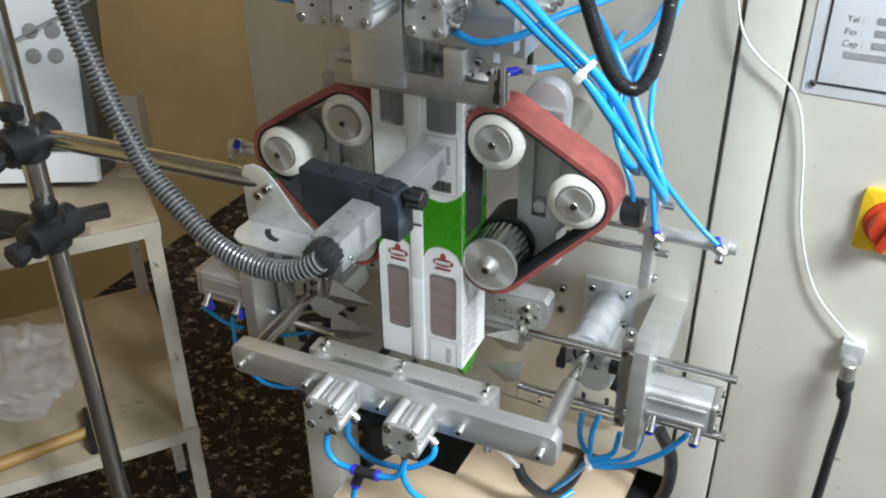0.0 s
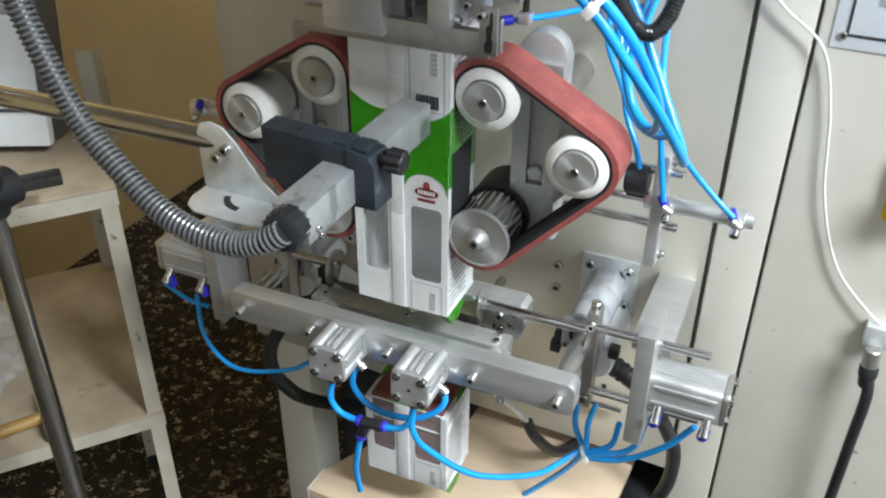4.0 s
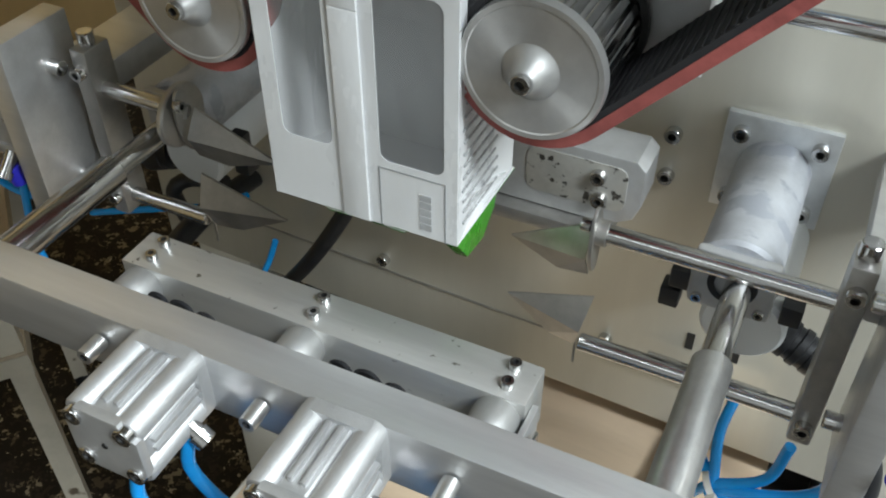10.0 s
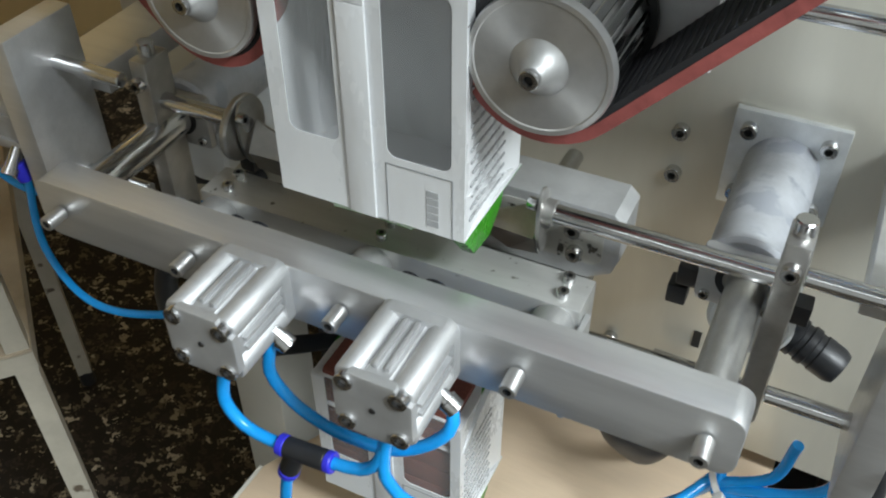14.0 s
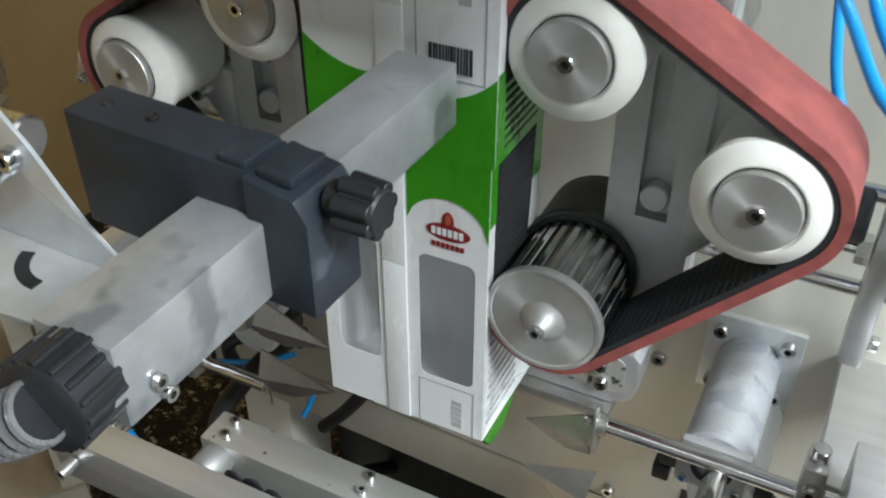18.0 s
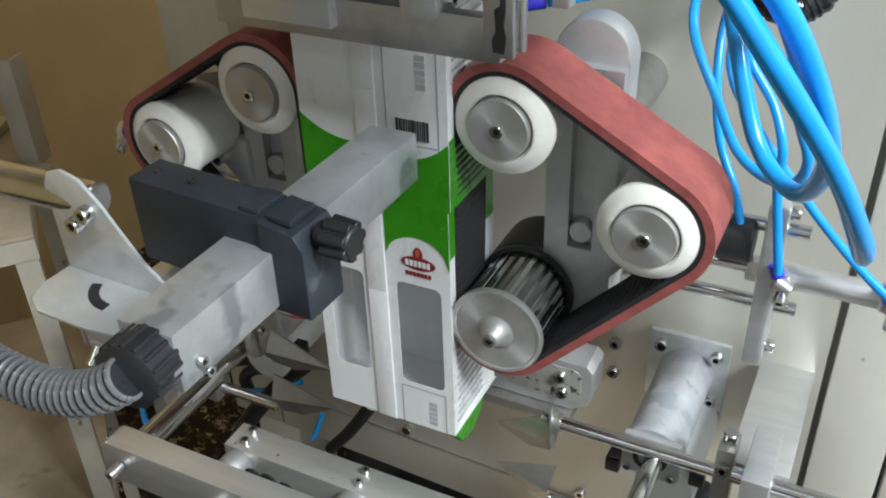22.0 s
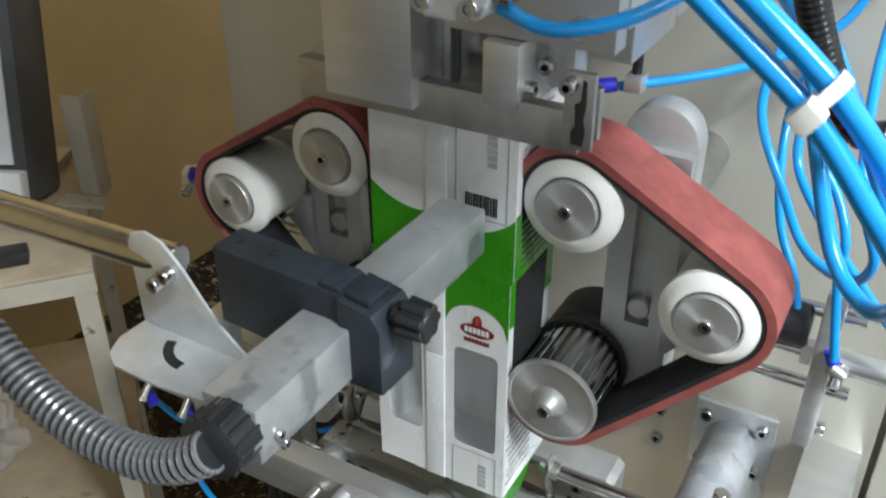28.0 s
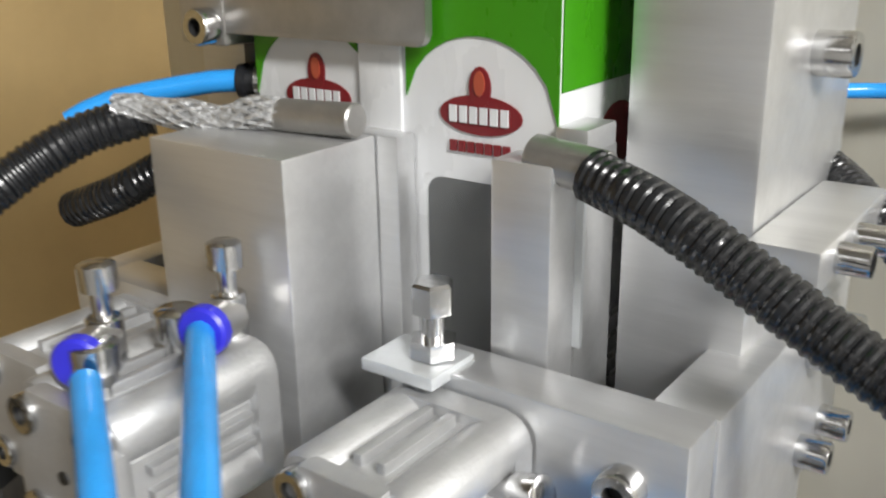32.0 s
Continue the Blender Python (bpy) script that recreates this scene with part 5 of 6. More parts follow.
part("lead", sweep(spline([tilt @ Vector(p) for p in ((-0.20, -0.006, 0.12), (-0.16, -0.012, 0.16), (-0.08, -0.02, 0.21), (0.02, -0.01, 0.26), (0.10, 0.02, 0.32))]), 0.0018, 8), INK_GREY, coder)

post = thing("angle_post", "pale steel angle standing at the trolley's corner", "bracket", at=pose(-0.570, -0.045, 0.9132, 0, 0, 20))
part("upright", box(-0.012, -0.003, 0.0, 0.012, 0.0, 0.125, 0.0008), CART, post)
part("side_leg", box(0.0095, 0.0002, 0.0, 0.012, 0.024, 0.125, 0.0008), CART, post)
part("foot", box(-0.030, -0.030, 0.0, 0.030, -0.0035, 0.004, 0.001), CART, post)

rail = thing("steel_bar", "dark steel bar lying on the trolley top", "bar", at=cart_m)
part("bar", box(0.06, 0.03, 0.9135, 0.40, 0.055, 0.928, 0.003), DARK, rail)

hammer = thing("hammer", "hammer with a yellow wooden handle lying on the shelf", "hammer", at=cart_m)
part("handle", lathe((0.50, 0.000, 0.537), (0.165, 0.045, 0.537), [(0, 0), (0, 0.010), (0.05, 0.0125), (0.5, 0.0115), (0.9, 0.0095), (1, 0.009), (1, 0)], 18), HANDLE, hammer)
part("head", box(0.142, 0.000, 0.5235, 0.168, 0.095, 0.549, 0.004), DARK, hammer)


def crumple(at, r, seed):
    bm = bmesh.new()
    bmesh.ops.create_icosphere(bm, subdivisions=4, radius=1.0)
    for v in bm.verts:
        n1 = noise.noise(v.co * 2.1 + Vector((seed, 0, 0))) * 0.35 + noise.noise(v.co * 5.3 + Vector((0, seed, 0))) * 0.20
        v.co = Vector((v.co.x * r, v.co.y * r, max(0.0, v.co.z * r * 0.62 + r * 0.30))) * (1 + n1)
        v.co.z = max(0.002, v.co.z)
    bmesh.ops.transform(bm, matrix=at, verts=bm.verts)
    return bm


tagged(part("plastic_bag", crumple(cart_m @ Matrix.Translation((0.245, 0.225, 0.522)), 0.095, 3.1), CLEAR_BAG, smooth=False), "crumpled clear plastic bag on the trolley shelf", "plastic bag")

# ---------- tubes, hoses and cables ----------



def line(name, label, category, group, material, radius, points, ribs=0.0, pitch=0.006):
    path = spline(points)
    return tagged(part(name, sweep(path, radius, 12, None, ribs, pitch), material), label, category, group)


line("air_tube", "thin blue polyurethane air tube", "air tube", "blue air tubes", BLUE, 0.0036, [(0.009, -0.3, 1.532), (0.053, -0.325, 1.528), (0.083, -0.345, 1.514), (0.098, -0.355, 1.489), (0.102, -0.36, 1.446)], 0, 0.006)
line("air_tube", "thin blue polyurethane air tube", "air tube", "blue air tubes", BLUE, 0.0036, [(0.014, -0.272, 1.535), (0.083, -0.325, 1.535), (0.111, -0.345, 1.524), (0.124, -0.355, 1.5), (0.128, -0.36, 1.465)], 0, 0.006)
line("air_tube", "thin blue polyurethane air tube", "air tube", "blue air tubes", BLUE, 0.0036, [(0.102, -0.36, 1.416), (0.104, -0.362, 1.407), (0.115, -0.368, 1.397), (0.135, -0.378, 1.388), (0.158, -0.385, 1.378), (0.185, -0.388, 1.363), (0.21, -0.39, 1.345), (0.24, -0.39, 1.322), (0.263, -0.385, 1.292), (0.282, -0.365, 1.255), (0.294, -0.335, 1.215), (0.294, -0.313, 1.197), (0.285, -0.295, 1.205), (0.265, -0.28, 1.235), (0.24, -0.265, 1.275), (0.215, -0.25, 1.305), (0.18, -0.2, 1.315), (0.14, -0.13, 1.31)], 0, 0.006)
line("air_tube", "thin blue polyurethane air tube", "air tube", "blue air tubes", BLUE, 0.0036, [(0.1255, -0.36, 1.437), (0.1275, -0.362, 1.424), (0.14, -0.372, 1.404), (0.163, -0.381, 1.388), (0.19, -0.386, 1.372), (0.216, -0.390, 1.353), (0.246, -0.390, 1.329), (0.267, -0.378, 1.298), (0.278, -0.35, 1.255), (0.272, -0.315, 1.220), (0.261, -0.297, 1.210), (0.245, -0.285, 1.222), (0.228, -0.27, 1.26), (0.21, -0.24, 1.295), (0.17, -0.18, 1.31)], 0, 0.006)
line("air_tube", "thin blue polyurethane air tube", "air tube", "blue air tubes", BLUE, 0.0036, [(0.076, -0.25, 1.494), (0.122, -0.25, 1.496), (0.151, -0.245, 1.483), (0.165, -0.235, 1.465), (0.168, -0.22, 1.445), (0.168, -0.2, 1.413)], 0, 0.006)
line("air_tube", "thin blue polyurethane air tube", "air tube", "blue air tubes", BLUE, 0.0036, [(0.095, -0.245, 1.501), (0.131, -0.245, 1.501), (0.159, -0.24, 1.488), (0.172, -0.23, 1.467), (0.175, -0.22, 1.447), (0.176, -0.2, 1.415)], 0, 0.006)
line("air_tube", "thin blue polyurethane air tube", "air tube", "blue air tubes", BLUE, 0.003, [(0.214, -0.002, 1.285), (0.21, -0.03, 1.276), (0.198, -0.04, 1.247), (0.175, -0.06, 1.228), (0.145, -0.08, 1.217), (0.115, -0.1, 1.211), (0.085, -0.12, 1.207)], 0, 0.006)
line("air_tube", "thin blue polyurethane air tube", "air tube", "blue air tubes", BLUE, 0.003, [(0.175, -0.005, 1.201), (0.175, -0.04, 1.18), (0.18, -0.06, 1.148), (0.189, -0.07, 1.113), (0.205, -0.08, 1.085), (0.214, -0.086, 1.06)], 0, 0.006)
line("air_tube", "thin blue polyurethane air tube", "air tube", "blue air tubes", BLUE, 0.003, [(0.160, -0.002, 1.225), (0.162, -0.06, 1.212), (0.171, -0.1, 1.194), (0.194, -0.12, 1.163), (0.213, -0.14, 1.143), (0.232, -0.15, 1.135), (0.249, -0.16, 1.14), (0.255, -0.17, 1.16), (0.247, -0.17, 1.181), (0.238, -0.16, 1.203), (0.228, -0.11, 1.245), (0.220, -0.002, 1.275)], 0, 0.006)
line("air_tube", "thin blue polyurethane air tube", "air tube", "blue air tubes", BLUE, 0.003, [(0.192, -0.002, 1.215), (0.195, -0.05, 1.205), (0.201, -0.09, 1.185), (0.223, -0.1, 1.157), (0.234, -0.11, 1.134), (0.234, -0.105, 1.108), (0.244, -0.101, 1.043)], 0, 0.006)
line("air_tube", "thin blue polyurethane air tube", "air tube", "blue air tubes", BLUE, 0.003, [(0.183, -0.002, 1.21), (0.188, -0.05, 1.198), (0.195, -0.1, 1.177), (0.213, -0.1, 1.144), (0.246, -0.1, 1.105), (0.271, -0.1, 1.078), (0.296, -0.1005, 1.055), (0.313, -0.101, 1.042)], 0, 0.006)
line("air_tube", "thin blue polyurethane air tube", "air tube", "blue air tubes", BLUE, 0.003, [(-0.198, -0.25, 1.401), (-0.195, -0.26, 1.343), (-0.151, -0.270, 1.314), (-0.112, -0.278, 1.309), (-0.086, -0.2775, 1.3085)], 0, 0.006)
line("air_tube", "thin blue polyurethane air tube", "air tube", "blue air tubes", BLUE, 0.003, [(-0.216, -0.2, 1.38), (-0.192, -0.22, 1.307), (-0.138, -0.24, 1.292), (-0.088, -0.262, 1.300)], 0, 0.006)
line("air_tube", "thin blue polyurethane air tube", "air tube", "blue air tubes", BLUE, 0.0036, [(0.076, -0.262, 1.292), (0.105, -0.268, 1.288), (0.135, -0.255, 1.294), (0.16, -0.22, 1.306), (0.195, -0.17, 1.315), (0.225, -0.12, 1.33), (0.248, -0.06, 1.36), (0.256, -0.002, 1.375)], 0, 0.006)
line("air_tube", "thin blue polyurethane air tube", "air tube", "blue air tubes", BLUE, 0.0036, [(-0.039, -0.2, 1.582), (-0.052, -0.21, 1.582), (-0.079, -0.23, 1.576), (-0.088, -0.24, 1.57)], 0, 0.006)
line("air_tube", "thin blue polyurethane air tube", "air tube", "blue air tubes", BLUE, 0.003, [(0.060, -0.09, 1.570), (0.068, -0.05, 1.568), (0.094, -0.02, 1.566), (0.128, -0.012, 1.568), (0.145, -0.004, 1.570), (0.150, 0.006, 1.571)], 0, 0.006)
line("air_tube", "thin blue polyurethane air tube", "air tube", "blue air tubes", BLUE, 0.003, [(0.141, 0.006, 1.575), (0.145, -0.006, 1.573), (0.158, -0.03, 1.552), (0.176, -0.04, 1.519), (0.196, -0.06, 1.484), (0.202, -0.085, 1.458), (0.195, -0.1, 1.440)], 0, 0.006)
line("air_tube", "thin blue polyurethane air tube", "air tube", "blue air tubes", BLUE, 0.003, [(0.117, -0.14, 1.512), (0.134, -0.118, 1.497), (0.152, -0.1, 1.483), (0.17, -0.1, 1.471), (0.182, -0.1, 1.448), (0.186, -0.1, 1.422)], 0, 0.006)
line("air_tube", "thin blue polyurethane air tube", "air tube", "blue air tubes", BLUE, 0.003, [(0.172, -0.1, 1.471), (0.188, -0.1, 1.455), (0.194, -0.1, 1.439)], 0, 0.006)
line("air_tube", "thin blue polyurethane air tube", "air tube", "blue air tubes", BLUE, 0.004, [(0.165, -0.17, 1.396), (0.177, -0.15, 1.407), (0.186, -0.14, 1.414)], 0, 0.006)
line("air_tube", "thin blue polyurethane air tube", "air tube", "blue air tubes", BLUE, 0.003, [(0.194, -0.1, 1.418), (0.192, -0.12, 1.414), (0.2, -0.12, 1.398), (0.211, -0.12, 1.389)], 0, 0.006)
line("air_tube", "thin blue polyurethane air tube", "air tube", "blue air tubes", BLUE, 0.003, [(-0.373, -0.17, 0.793), (-0.336, -0.17, 0.778), (-0.313, -0.16, 0.768)], 0, 0.006)
line("air_tube", "thin blue polyurethane air tube", "air tube", "blue air tubes", BLUE, 0.003, [(-0.321, -0.17, 0.792), (-0.301, -0.19, 0.75), (-0.265, -0.2, 0.724), (-0.225, -0.2, 0.721), (-0.168, -0.19, 0.737), (-0.138, -0.19, 0.76)], 0, 0.006)
line("air_tube", "thin blue polyurethane air tube", "air tube", "blue air tubes", BLUE, 0.003, [(-0.377, -0.08, 0.674), (-0.289, -0.07, 0.705), (-0.245, -0.06, 0.717), (-0.215, -0.05, 0.732)], 0, 0.006)
line("air_tube", "thin blue polyurethane air tube", "air tube", "blue air tubes", BLUE, 0.003, [(-0.219, -0.02, 0.658), (-0.226, -0.025, 0.634), (-0.23, -0.03, 0.623)], 0, 0.006)
line("air_tube", "thin blue polyurethane air tube", "air tube", "blue air tubes", BLUE, 0.0036, [(0.202, -0.12, 0.697), (0.181, -0.1, 0.711), (0.175, -0.08, 0.734)], 0, 0.006)
line("air_tube", "thin blue polyurethane air tube", "air tube", "blue air tubes", BLUE, 0.0036, [(0.202, -0.12, 0.697), (0.196, -0.1, 0.722), (0.198, -0.08, 0.738)], 0, 0.006)
line("air_tube", "thin blue polyurethane air tube", "air tube", "blue air tubes", BLUE, 0.0036, [(0.199, -0.12, 0.694), (0.23, -0.12, 0.719), (0.237, -0.12, 0.757)], 0, 0.006)
line("air_tube", "thin blue polyurethane air tube", "air tube", "blue air tubes", BLUE, 0.0036, [(0.2, -0.12, 0.689), (0.255, -0.13, 0.733), (0.271, -0.14, 0.798)], 0, 0.006)
line("air_tube", "thin blue polyurethane air tube", "air tube", "blue air tubes", BLUE, 0.0036, [(0.2, -0.12, 0.686), (0.246, -0.13, 0.712), (0.293, -0.14, 0.762), (0.321, -0.145, 0.809)], 0, 0.006)
line("air_tube", "thin blue polyurethane air tube", "air tube", "blue air tubes", BLUE, 0.0036, [(0.202, -0.12, 0.697), (0.172, -0.11, 0.638), (0.118, -0.1, 0.558)], 0, 0.006)
line("cable", "black rubber cable below the sealing jaw", "cable", "black cables", BLACK, 0.007, [(-0.12, -0.04, 0.75), (-0.14, -0.04, 0.714), (-0.171, -0.035, 0.665), (-0.213, -0.02, 0.607)], 0, 0.006)
line("cable", "black rubber cable below the sealing jaw", "cable", "black cables", BLACK, 0.007, [(-0.237, -0.05, 0.737), (-0.275, -0.05, 0.728), (-0.288, -0.06, 0.718), (-0.292, -0.05, 0.681)], 0, 0.006)
part("heater_cable", sweep(spline([(0.115, -0.150, 0.668), (0.128, -0.150, 0.645), (0.150, -0.12, 0.600), (0.165, -0.06, 0.576), (0.172, 0.03, 0.576)]), 0.0075, 14), BLACK, jaw, "black rubber heater cable")
part("braided_wire", sweep(spline([(0.068, -0.240, 0.806), (0.076, -0.205, 0.765), (0.085, -0.178, 0.722), (0.094, -0.160, 0.697), (0.103, -0.153, 0.682), (0.117, -0.150, 0.665)]), 0.0042, 12), BRAID, jaw, "silver braided heater wire")
line("cable", "thick black cable behind the cross bar", "cable", "black cables", BLACK, 0.0095, [(-0.250, 0.002, 0.705), (-0.250, -0.06, 0.712), (-0.243, -0.125, 0.708), (-0.224, -0.155, 0.690), (-0.200, -0.155, 0.665), (-0.198, -0.12, 0.620), (-0.212, -0.03, 0.530), (-0.220, 0.06, 0.450), (-0.220, 0.118, 0.400)], 0, 0.006)
line("cable", "black rubber cable below the sealing jaw", "cable", "black cables", BLACK, 0.009, [(0.272, -0.05, 0.719), (0.292, -0.05, 0.68), (0.294, -0.05, 0.627), (0.279, -0.04, 0.559)], 0, 0.006)
part("air_tube", sweep(spline([(-0.0505, -0.341, 0.832), (-0.0535, -0.3435, 0.8052), (-0.0436, -0.3435, 0.7890), (-0.0300, -0.3435, 0.7850), (-0.021, -0.3435, 0.7849)]), 0.0036, 12), BLUE, jaw)
part("air_tube", sweep(spline([(0.0145, -0.3435, 0.7878), (0.0313, -0.3435, 0.7925), (0.0430, -0.3435, 0.8070), (0.0475, -0.341, 0.830)]), 0.0036, 12), BLUE, jaw)
part("air_tube", sweep(spline([(-0.0182, -0.3435, 0.760), (-0.0230, -0.343, 0.738), (-0.0300, -0.338, 0.700), (-0.0340, -0.325, 0.650)]), 0.0036, 12), BLUE, jaw)
part("air_tube", sweep(spline([(-0.0330, -0.3190, 0.8420), (-0.0375, -0.3215, 0.8142), (-0.0253, -0.3215, 0.7950), (-0.0074, -0.3225, 0.7870), (0.0112, -0.3255, 0.7890), (0.0402, -0.3300, 0.7990), (0.0608, -0.3290, 0.8120), (0.0738, -0.3245, 0.8264), (0.0735, -0.3200, 0.8380), (0.0640, -0.3190, 0.8460)]), 0.0036, 12), BLUE, jaw)
part("air_tube", sweep(spline([(0.0478, -0.3415, 0.832), (0.0455, -0.3435, 0.8052), (0.0482, -0.343, 0.7898), (0.0600, -0.335, 0.765), (0.107, -0.31, 0.722), (0.16, -0.26, 0.697), (0.182, -0.22, 0.69), (0.202, -0.19, 0.697)]), 0.0036, 12), BLUE, jaw)
line("conduit", "black corrugated heater conduit", "conduit", "black conduits", HOSE, 0.0064, [(-0.051, -0.235, 1.576), (-0.065, -0.255, 1.569), (-0.072, -0.285, 1.552), (-0.064, -0.315, 1.53), (-0.058, -0.33, 1.507), (-0.042, -0.335, 1.499), (-0.036, -0.335, 1.48), (-0.015, -0.33, 1.455), (0.036, -0.33, 1.443), (0.086, -0.33, 1.445), (0.14, -0.33, 1.451), (0.179, -0.327, 1.449), (0.191, -0.327, 1.434), (0.200, -0.322, 1.400), (0.212, -0.312, 1.358), (0.226, -0.301, 1.312), (0.240, -0.293, 1.283), (0.253, -0.286, 1.276), (0.262, -0.277, 1.288), (0.266, -0.262, 1.322), (0.265, -0.24, 1.37), (0.262, -0.19, 1.42), (0.258, -0.10, 1.455), (0.256, -0.004, 1.47)], 0.0005, 0.0026)
line("conduit", "black corrugated heater conduit", "conduit", "black conduits", HOSE, 0.0064, [(0.087, -0.214, 1.573), (0.11, -0.218, 1.567), (0.155, -0.222, 1.546), (0.195, -0.233, 1.535), (0.225, -0.247, 1.534), (0.26, -0.255, 1.535), (0.32, -0.22, 1.53), (0.36, -0.10, 1.50), (0.37, -0.006, 1.47)], 0.0005, 0.0026)
line("conduit", "black corrugated heater conduit", "conduit", "black conduits", HOSE, 0.0064, [(0.087, -0.105, 1.562), (0.110, -0.11, 1.556), (0.133, -0.13, 1.546), (0.161, -0.14, 1.529), (0.195, -0.14, 1.523), (0.25, -0.14, 1.528), (0.31, -0.10, 1.52), (0.33, -0.004, 1.50)], 0.0005, 0.0026)
line("conduit", "black corrugated heater conduit", "conduit", "black conduits", HOSE, 0.0064, [(-0.062, -0.22, 1.557), (-0.08, -0.23, 1.546), (-0.103, -0.235, 1.537)], 0.0005, 0.0026)
line("signal_wire", "thin white signal wire on the door", "cable", "", WHITE_WIRE, 0.0014, [(0.274, -0.012, 1.31), (0.279, -0.012, 1.279), (0.291, -0.012, 1.244), (0.313, -0.012, 1.22), (0.352, -0.012, 1.189), (0.371, -0.012, 1.131), (0.386, -0.012, 1.038), (0.414, -0.012, 0.963), (0.454, -0.014, 0.92), (0.485, -0.014, 0.897)], 0, 0.006)
line("plug_cable", "black cable hanging from the door plug", "cable", "", BLACK, 0.0062, [(0.472, -0.03, 0.855), (0.478, -0.035, 0.827), (0.477, -0.035, 0.754), (0.476, -0.03, 0.651)], 0, 0.006)
gm, gl = frame_to((0.0335, -0.418, 1.1385), (0.0375, -0.447, 1.1405))
for i in range(16):
    t = 2 * math.pi * i / 16
    part("gland_rib", rod(gm @ Vector((0.0152 * math.cos(t), 0.0152 * math.sin(t), gl * 0.36)), gm @ Vector((0.0152 * math.cos(t), 0.0152 * math.sin(t), gl * 0.93)), 0.0013, 8), BLACK, noz)
hose = thing("hose", "dark ribbed suction hose with highlights painted on its ribs", "hose")
hose_path = spline([(0.04, -0.448, 1.143), (0.028, -0.452, 1.135), (0.005, -0.455, 1.127), (-0.029, -0.457, 1.127), (-0.065, -0.457, 1.138), (-0.1, -0.455, 1.163), (-0.135, -0.452, 1.194), (-0.157, -0.45, 1.232), (-0.18, -0.445, 1.273), (-0.204, -0.44, 1.324), (-0.214, -0.435, 1.35)])
part("core", sweep(hose_path, 0.0086, 14), BLACK, hose, "black hose wall")
rib_mesh, run, due = None, 0.0, 0.0
for a, b in zip(hose_path, hose_path[1:]):
    d = (b - a).length
    while due <= run + d:
        q = a.lerp(b, (due - run) / d)
        due += 0.0046
        if rib_mesh is None:
            # Rib rings are paler than the core to paint the ridge highlights.
            ring = [(0.0, 0.0084), (0.1, 0.0098), (0.5, 0.0104), (0.9, 0.0098), (1.0, 0.0084)]
            ob = part("rib", lathe((0, 0, -0.0013), (0, 0, 0.0013), ring, 18), HOSE_GLINT, hose)
            rib_mesh = ob.data
        else:
            ob = new("rib", rib_mesh)
            ob.parent = hose
        ob.matrix_local = Matrix.Translation(q) @ (b - a).to_track_quat("Z", "Y").to_matrix().to_4x4()
    run += d


for gx, gz in ((0.150, 1.571), (0.141, 1.575)):
    gr = thing("grommet", "black rubber grommet round a blue tube in the plate", "grommet", "plate grommets", pose(gx, -0.001, gz))
    part("ring", lathe((0, -0.004, 0), (0, 0.001, 0), [(0, 0.0034), (0, 0.0052), (0.6, 0.0060), (1, 0.0060), (1, 0.0034), (0, 0.0034)], 20), BLACK, gr)


def tee(x, y, z, name="tee_fitting"):
    u = thing(name, "black push-in tee fitting with blue collets", "fitting", "push-in fittings", pose(x, y, z))
    part("body", box(-0.0055, -0.0055, -0.011, 0.0055, 0.0055, 0.011, 0.002), BLACK, u)
    part("clip", box(-0.006, -0.0065, -0.002, 0.006, -0.0055, 0.002, 0.0), INK_GREY, u)
    for s in (-1, 1):
        part("collet", rod((0, 0, s * 0.011), (0, 0, s * 0.0165), 0.0052, 18), BLUE_RING, u)
    return u


for p in ((0.101, -0.36, 1.432), (0.1255, -0.36, 1.452), (0.186, -0.10, 1.418), (0.194, -0.10, 1.435)):
    tee(*p)


def flow_valve(x, y, z, tx, ty, tz):
    u = thing("flow_valve", "metal flow control valve with a blue collet", "fitting", "flow valves")
    part("stem", rod((x, y, z), (x, y, z + 0.016), 0.0045, 14), STEEL, u)
    part("needle", lathe((x, y, z + 0.016), (x, y, z + 0.030), [(0, 0.0025), (0.5, 0.0025), (0.5, 0.0045), (0.95, 0.0045), (1, 0.003), (1, 0)], 12), STEEL, u)
    d = Vector((tx, ty, tz)) - Vector((x, y, z + 0.010))
    part("nose", rod((x, y, z + 0.010), Vector((x, y, z + 0.010)) + d * 0.7, 0.0055, 16), STEEL_DULL, u)
    part("collet", rod(Vector((x, y, z + 0.010)) + d * 0.7, Vector((tx, ty, tz)), 0.0066, 18), BLUE_RING, u)


elbow = thing("elbow_fitting", "black push-in elbow at the end of a blue tube", "fitting", "push-in fittings")
part("collet", lathe((-0.046, -0.2045, 1.582), (-0.040, -0.2005, 1.582), [(0, 0), (0, 0.0052), (0.3, 0.0056), (0.4, 0.0046), (0.7, 0.0046), (0.75, 0.0060), (1, 0.0060), (1, 0)], 20), BLACK, elbow)
part("steel_ring", lathe((-0.041, -0.2011, 1.582), (-0.0395, -0.2001, 1.582), [(0, 0), (0, 0.0062), (1, 0.0062), (1, 0)], 20), STEEL, elbow)
part("body", rod((-0.0395, -0.2001, 1.582), (-0.028, -0.1925, 1.582), 0.0060, 20), BLACK, elbow)
part("stem", rod((-0.029, -0.1935, 1.584), (-0.029, -0.1935, 1.562), 0.0050, 18), BLACK, elbow)

flow_valve(-0.004, -0.286, 1.524, 0.004, -0.299, 1.534)
flow_valve(0.008, -0.258, 1.524, 0.014, -0.272, 1.535)
flow_valve(-0.014, -0.292, 1.334, -0.004, -0.305, 1.343)
flow_valve(-0.004, -0.262, 1.334, 0.004, -0.276, 1.343)
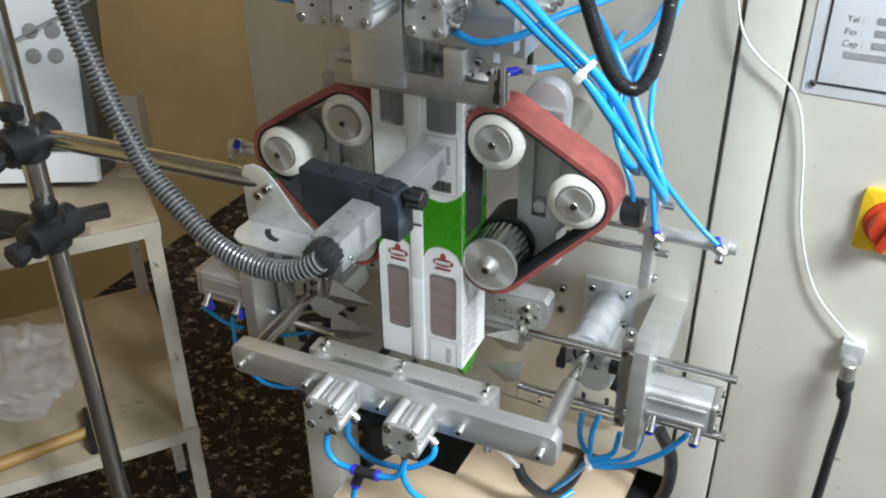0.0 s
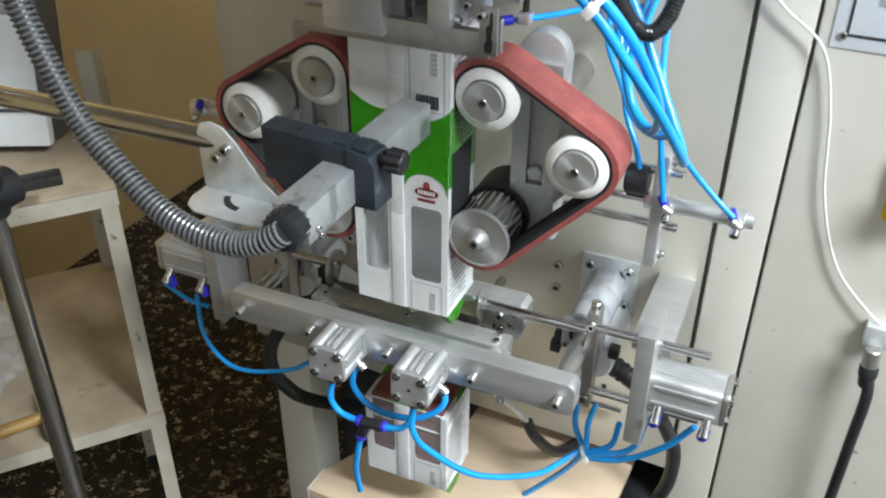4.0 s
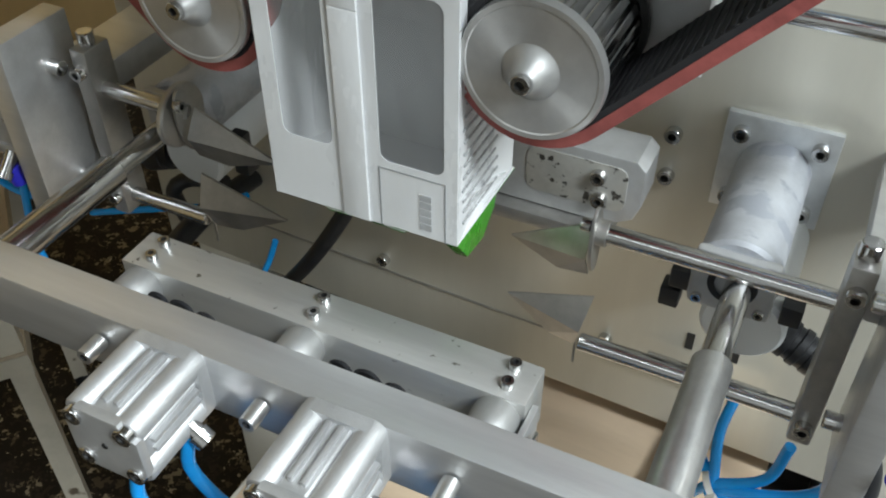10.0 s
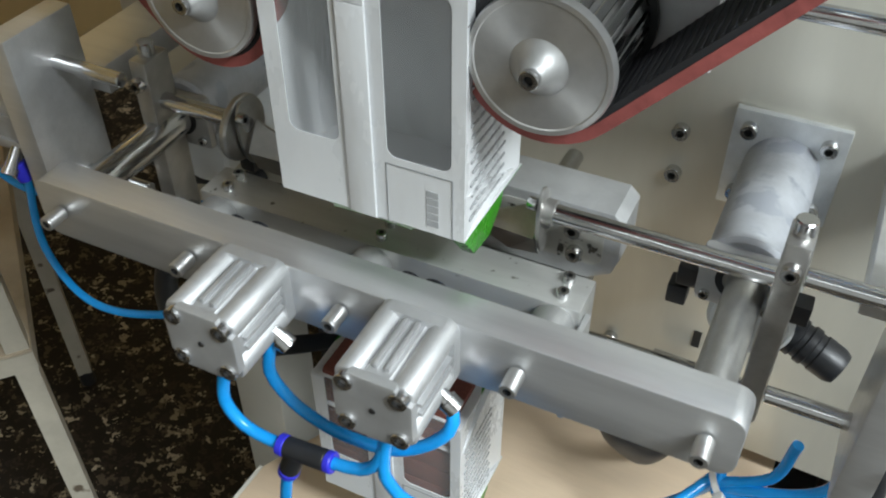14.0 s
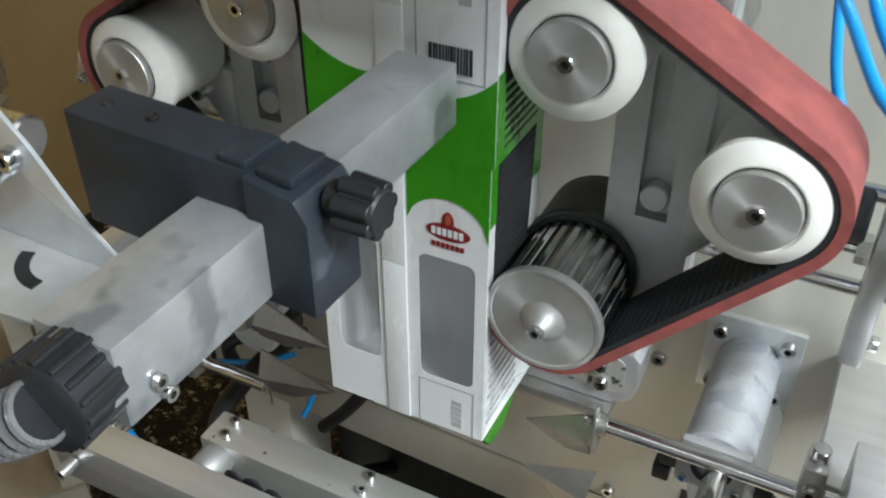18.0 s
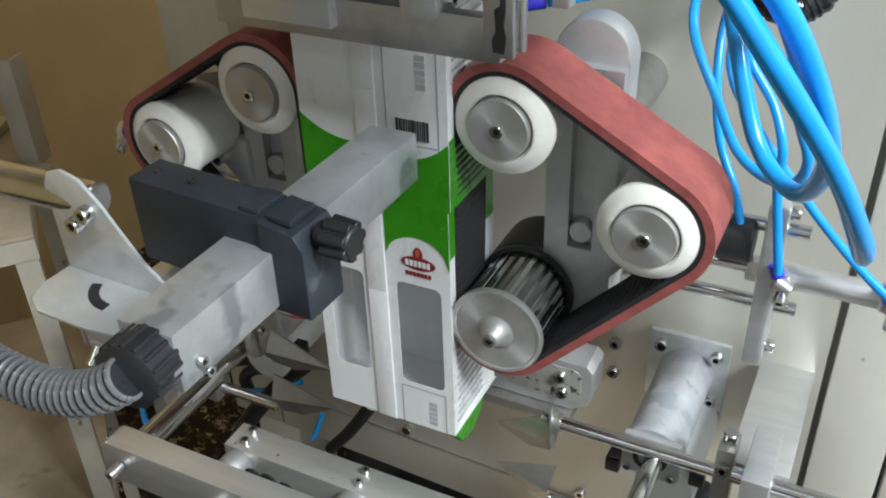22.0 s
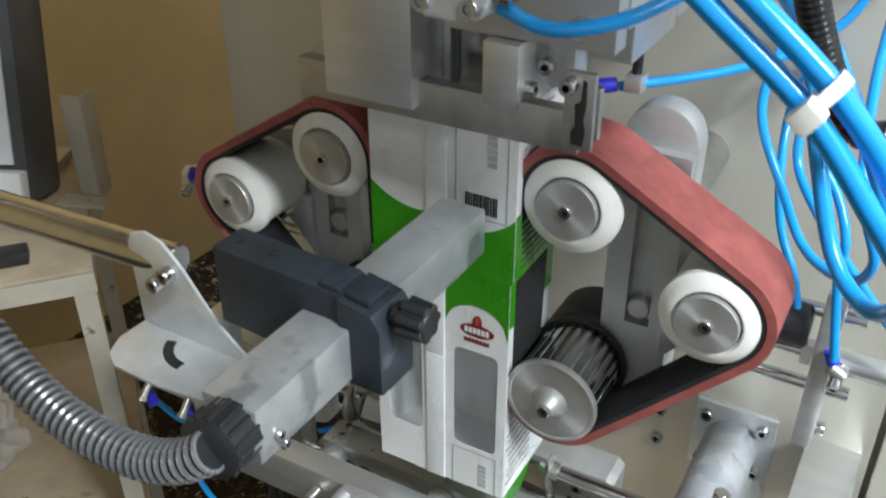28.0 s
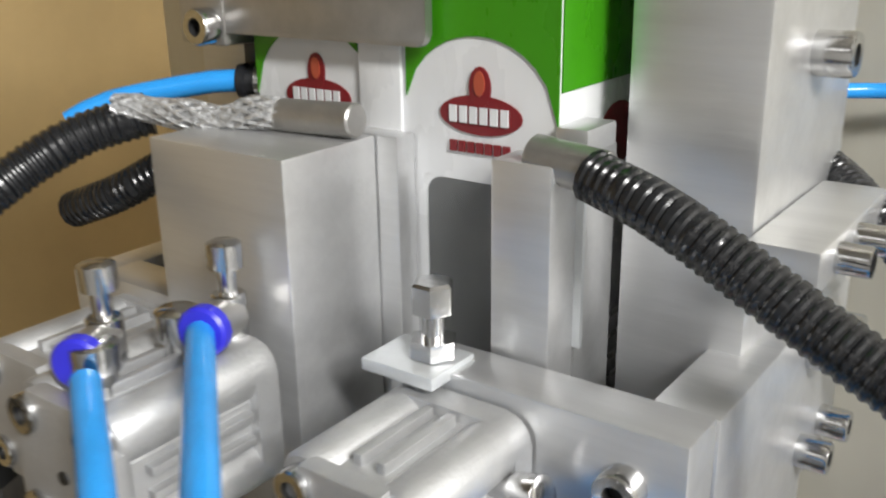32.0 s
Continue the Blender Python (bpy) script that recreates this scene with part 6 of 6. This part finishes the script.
line("air_tube", "thin blue polyurethane air tube", "air tube", "blue air tubes", BLUE, 0.0036, [(-0.005, -0.304, 1.342), (0.022, -0.328, 1.338), (0.055, -0.348, 1.352), (0.078, -0.357, 1.385), (0.088, -0.36, 1.415), (0.096, -0.36, 1.430)], 0, 0.006)
line("air_tube", "thin blue polyurethane air tube", "air tube", "blue air tubes", BLUE, 0.0036, [(0.003, -0.275, 1.342), (0.04, -0.312, 1.340), (0.075, -0.340, 1.362), (0.098, -0.352, 1.400), (0.112, -0.358, 1.435), (0.120, -0.36, 1.450)], 0, 0.006)
line("air_tube", "thin blue polyurethane air tube", "air tube", "blue air tubes", BLUE, 0.0036, [(-0.066, -0.279, 1.5005), (-0.085, -0.283, 1.510), (-0.103, -0.282, 1.502), (-0.111, -0.274, 1.475), (-0.110, -0.262, 1.448)], 0, 0.006)
line("air_tube", "thin blue polyurethane air tube", "air tube", "blue air tubes", BLUE, 0.0036, [(-0.066, -0.262, 1.494), (-0.090, -0.268, 1.498), (-0.104, -0.268, 1.486), (-0.106, -0.262, 1.462), (-0.100, -0.256, 1.444)], 0, 0.006)
low_tie = thing("cable_tie", "white nylon cable tie round the lower tube bunch", "cable tie", at=pose(0.201, -0.12, 0.6945, 0, 60, 20))
part("band", lathe((0, 0, -0.002), (0, 0, 0.002), [(0, 0.0085), (0, 0.0100), (1, 0.0100), (1, 0.0085), (0, 0.0085)], 24), NYLON, low_tie)
part("lock_head", box(-0.004, -0.015, -0.0035, 0.004, -0.0095, 0.0035, 0.001), NYLON, low_tie)
tie = thing("cable_tie", "white nylon cable tie round the blue tubes", "cable tie", at=pose(0.2425, -0.39, 1.3255, 0, 128, 0))
part("band", lathe((0, 0, -0.002), (0, 0, 0.002), [(0, 0.0088), (0, 0.0100), (1, 0.0100), (1, 0.0088), (0, 0.0088)], 24), NYLON, tie)
part("lock_head", box(-0.004, -0.017, -0.0035, 0.004, -0.0095, 0.0035, 0.001), NYLON, tie)


def motions():
    starts = (-0.38, 11.43, 23.26)
    dur = 2.02

    def fed(t):
        n = 0.0
        for s in starts:
            q = min(1.0, max(0.0, (t - s) / dur))
            n += q
        return n
    marks = sorted({0.0, 32.0, *[min(32.0, max(0.0, s + dur * q)) for s in starts for q in (-0.03, 0.0, 0.04, 0.25, 0.5, 0.75, 0.96, 1.0, 1.03)]})
    opens = (4.95, 16.75, 28.5)
    closes = (1.62, 13.40, 25.22)
    for k, (b, ends, pw) in enumerate(BAGS):
        rows = []
        drop = opens[k] if k < 3 else 99.0
        for t in marks:
            if t >= drop:
                continue
            e = k - fed(t)
            lean = min(1.0, max(0.0, (e - 0.9) / 0.8)) * 0.014
            rows.append((t, YAW @ pose(BX + lean, 0, CUT_Z + e * PITCH)))
        if k < 3:
            m = YAW @ pose(BX, 0, CUT_Z - PITCH)
            rows += [(drop, m), (drop + 0.15, Matrix.Translation((0.0, -0.01, -0.004)) @ m), (drop + 0.45, Matrix.Translation((0.0, -0.10, -0.06)) @ m @ pose(0, 0, 0, 12, 0, 0)), (drop + 0.9, Matrix.Translation((0.02, -0.30, -0.42)) @ m @ pose(0, 0, 0, 40, 0, 0)), (drop + 1.2, Matrix.Translation((0.02, -0.34, -0.556)) @ m @ pose(0, 0, 0, 84, 0, 0)), (32.0, Matrix.Translation((0.02, -0.34, -0.556)) @ m @ pose(0, 0, 0, 84, 0, 0))]
        walk(b, rows)
        # the ends fold when the jaw shuts on them: the foot at its first stop, the head one stop later
        for end, stop in ((0, k - 1), (1, k)):
            for fl, d, yy, hz in ends[end]:
                ang = 89.0 if d == 1 else 111.0 if d == -1 else 88.0
                sign = 1 if end == 0 else -1

                def turned(q, d=d, ang=ang, sign=sign, fl=fl, yy=yy, hz=hz):
                    x = fl.location.x
                    y = fl.location.y
                    if abs(d) == 1:
                        return pose(x, y, hz, sign * d * ang * q, 0, 0)
                    return pose(x, y, hz, 0, sign * (d / 2) * ang * q, 0)
                if stop < 0:
                    f_rows = [(0.0, 1.0), (32.0, 1.0)]
                elif stop > 2:
                    f_rows = [(0.0, 0.0), (32.0, 0.0)]
                else:
                    c = closes[stop]
                    f_rows = [(0.0, 0.0), (c + 0.40, 0.0), (c + 0.60, 1.0), (32.0, 1.0)]
                poses = [(t, turned(q)) for t, q in f_rows]
                walk(fl, poses)
        # the powder falls in as the feed starts
        t0 = starts[k] if k < 3 else 40.0
        if k == 0:
            for layer in pw:
                walk(layer, [(0.0, pose(0, 0, 0)), (32.0, pose(0, 0, 0))])
        elif k < 3:
            for i, layer in enumerate(pw):
                d = t0 + 0.28 + i * 0.10
                walk(layer, [(0.0, pose(0, 0, 0.9)), (d + 0.14, pose(0, 0, 0.9)), (d + 0.20, pose(0, 0, 0.0)), (32.0, pose(0, 0, 0.0))])

    def shut(mover, shift, late=0.0, early=0.0):
        rows = [(0.0, mover @ pose(0, 0, 0))]
        for c, o in zip(closes, opens):
            for dt, q in ((0.0, 0.0), (0.12, 0.12), (0.36, 0.52), (0.58, 0.9), (0.8, 1.0)):
                rows.append((c + late + dt, mover @ pose(*[q * v for v in shift])))
            for dt, q in ((0.0, 1.0), (0.15, 0.75), (0.4, 0.2), (0.6, 0.0)):
                rows.append((o - early + dt, mover @ pose(*[q * v for v in shift])))
        rows.append((32.0, mover @ pose(0, 0, 0)))
        return rows
    walk(jaw, shut(YAW, (0, 0.0715, 0)))
    walk(rear, shut(YAW, (0, -0.062, 0)))
    for u, s in TUCKERS:
        walk(u, shut(YAW, (-0.040 if s > 0 else 0.050, 0, 0), 0.05, 0.12))


motions()
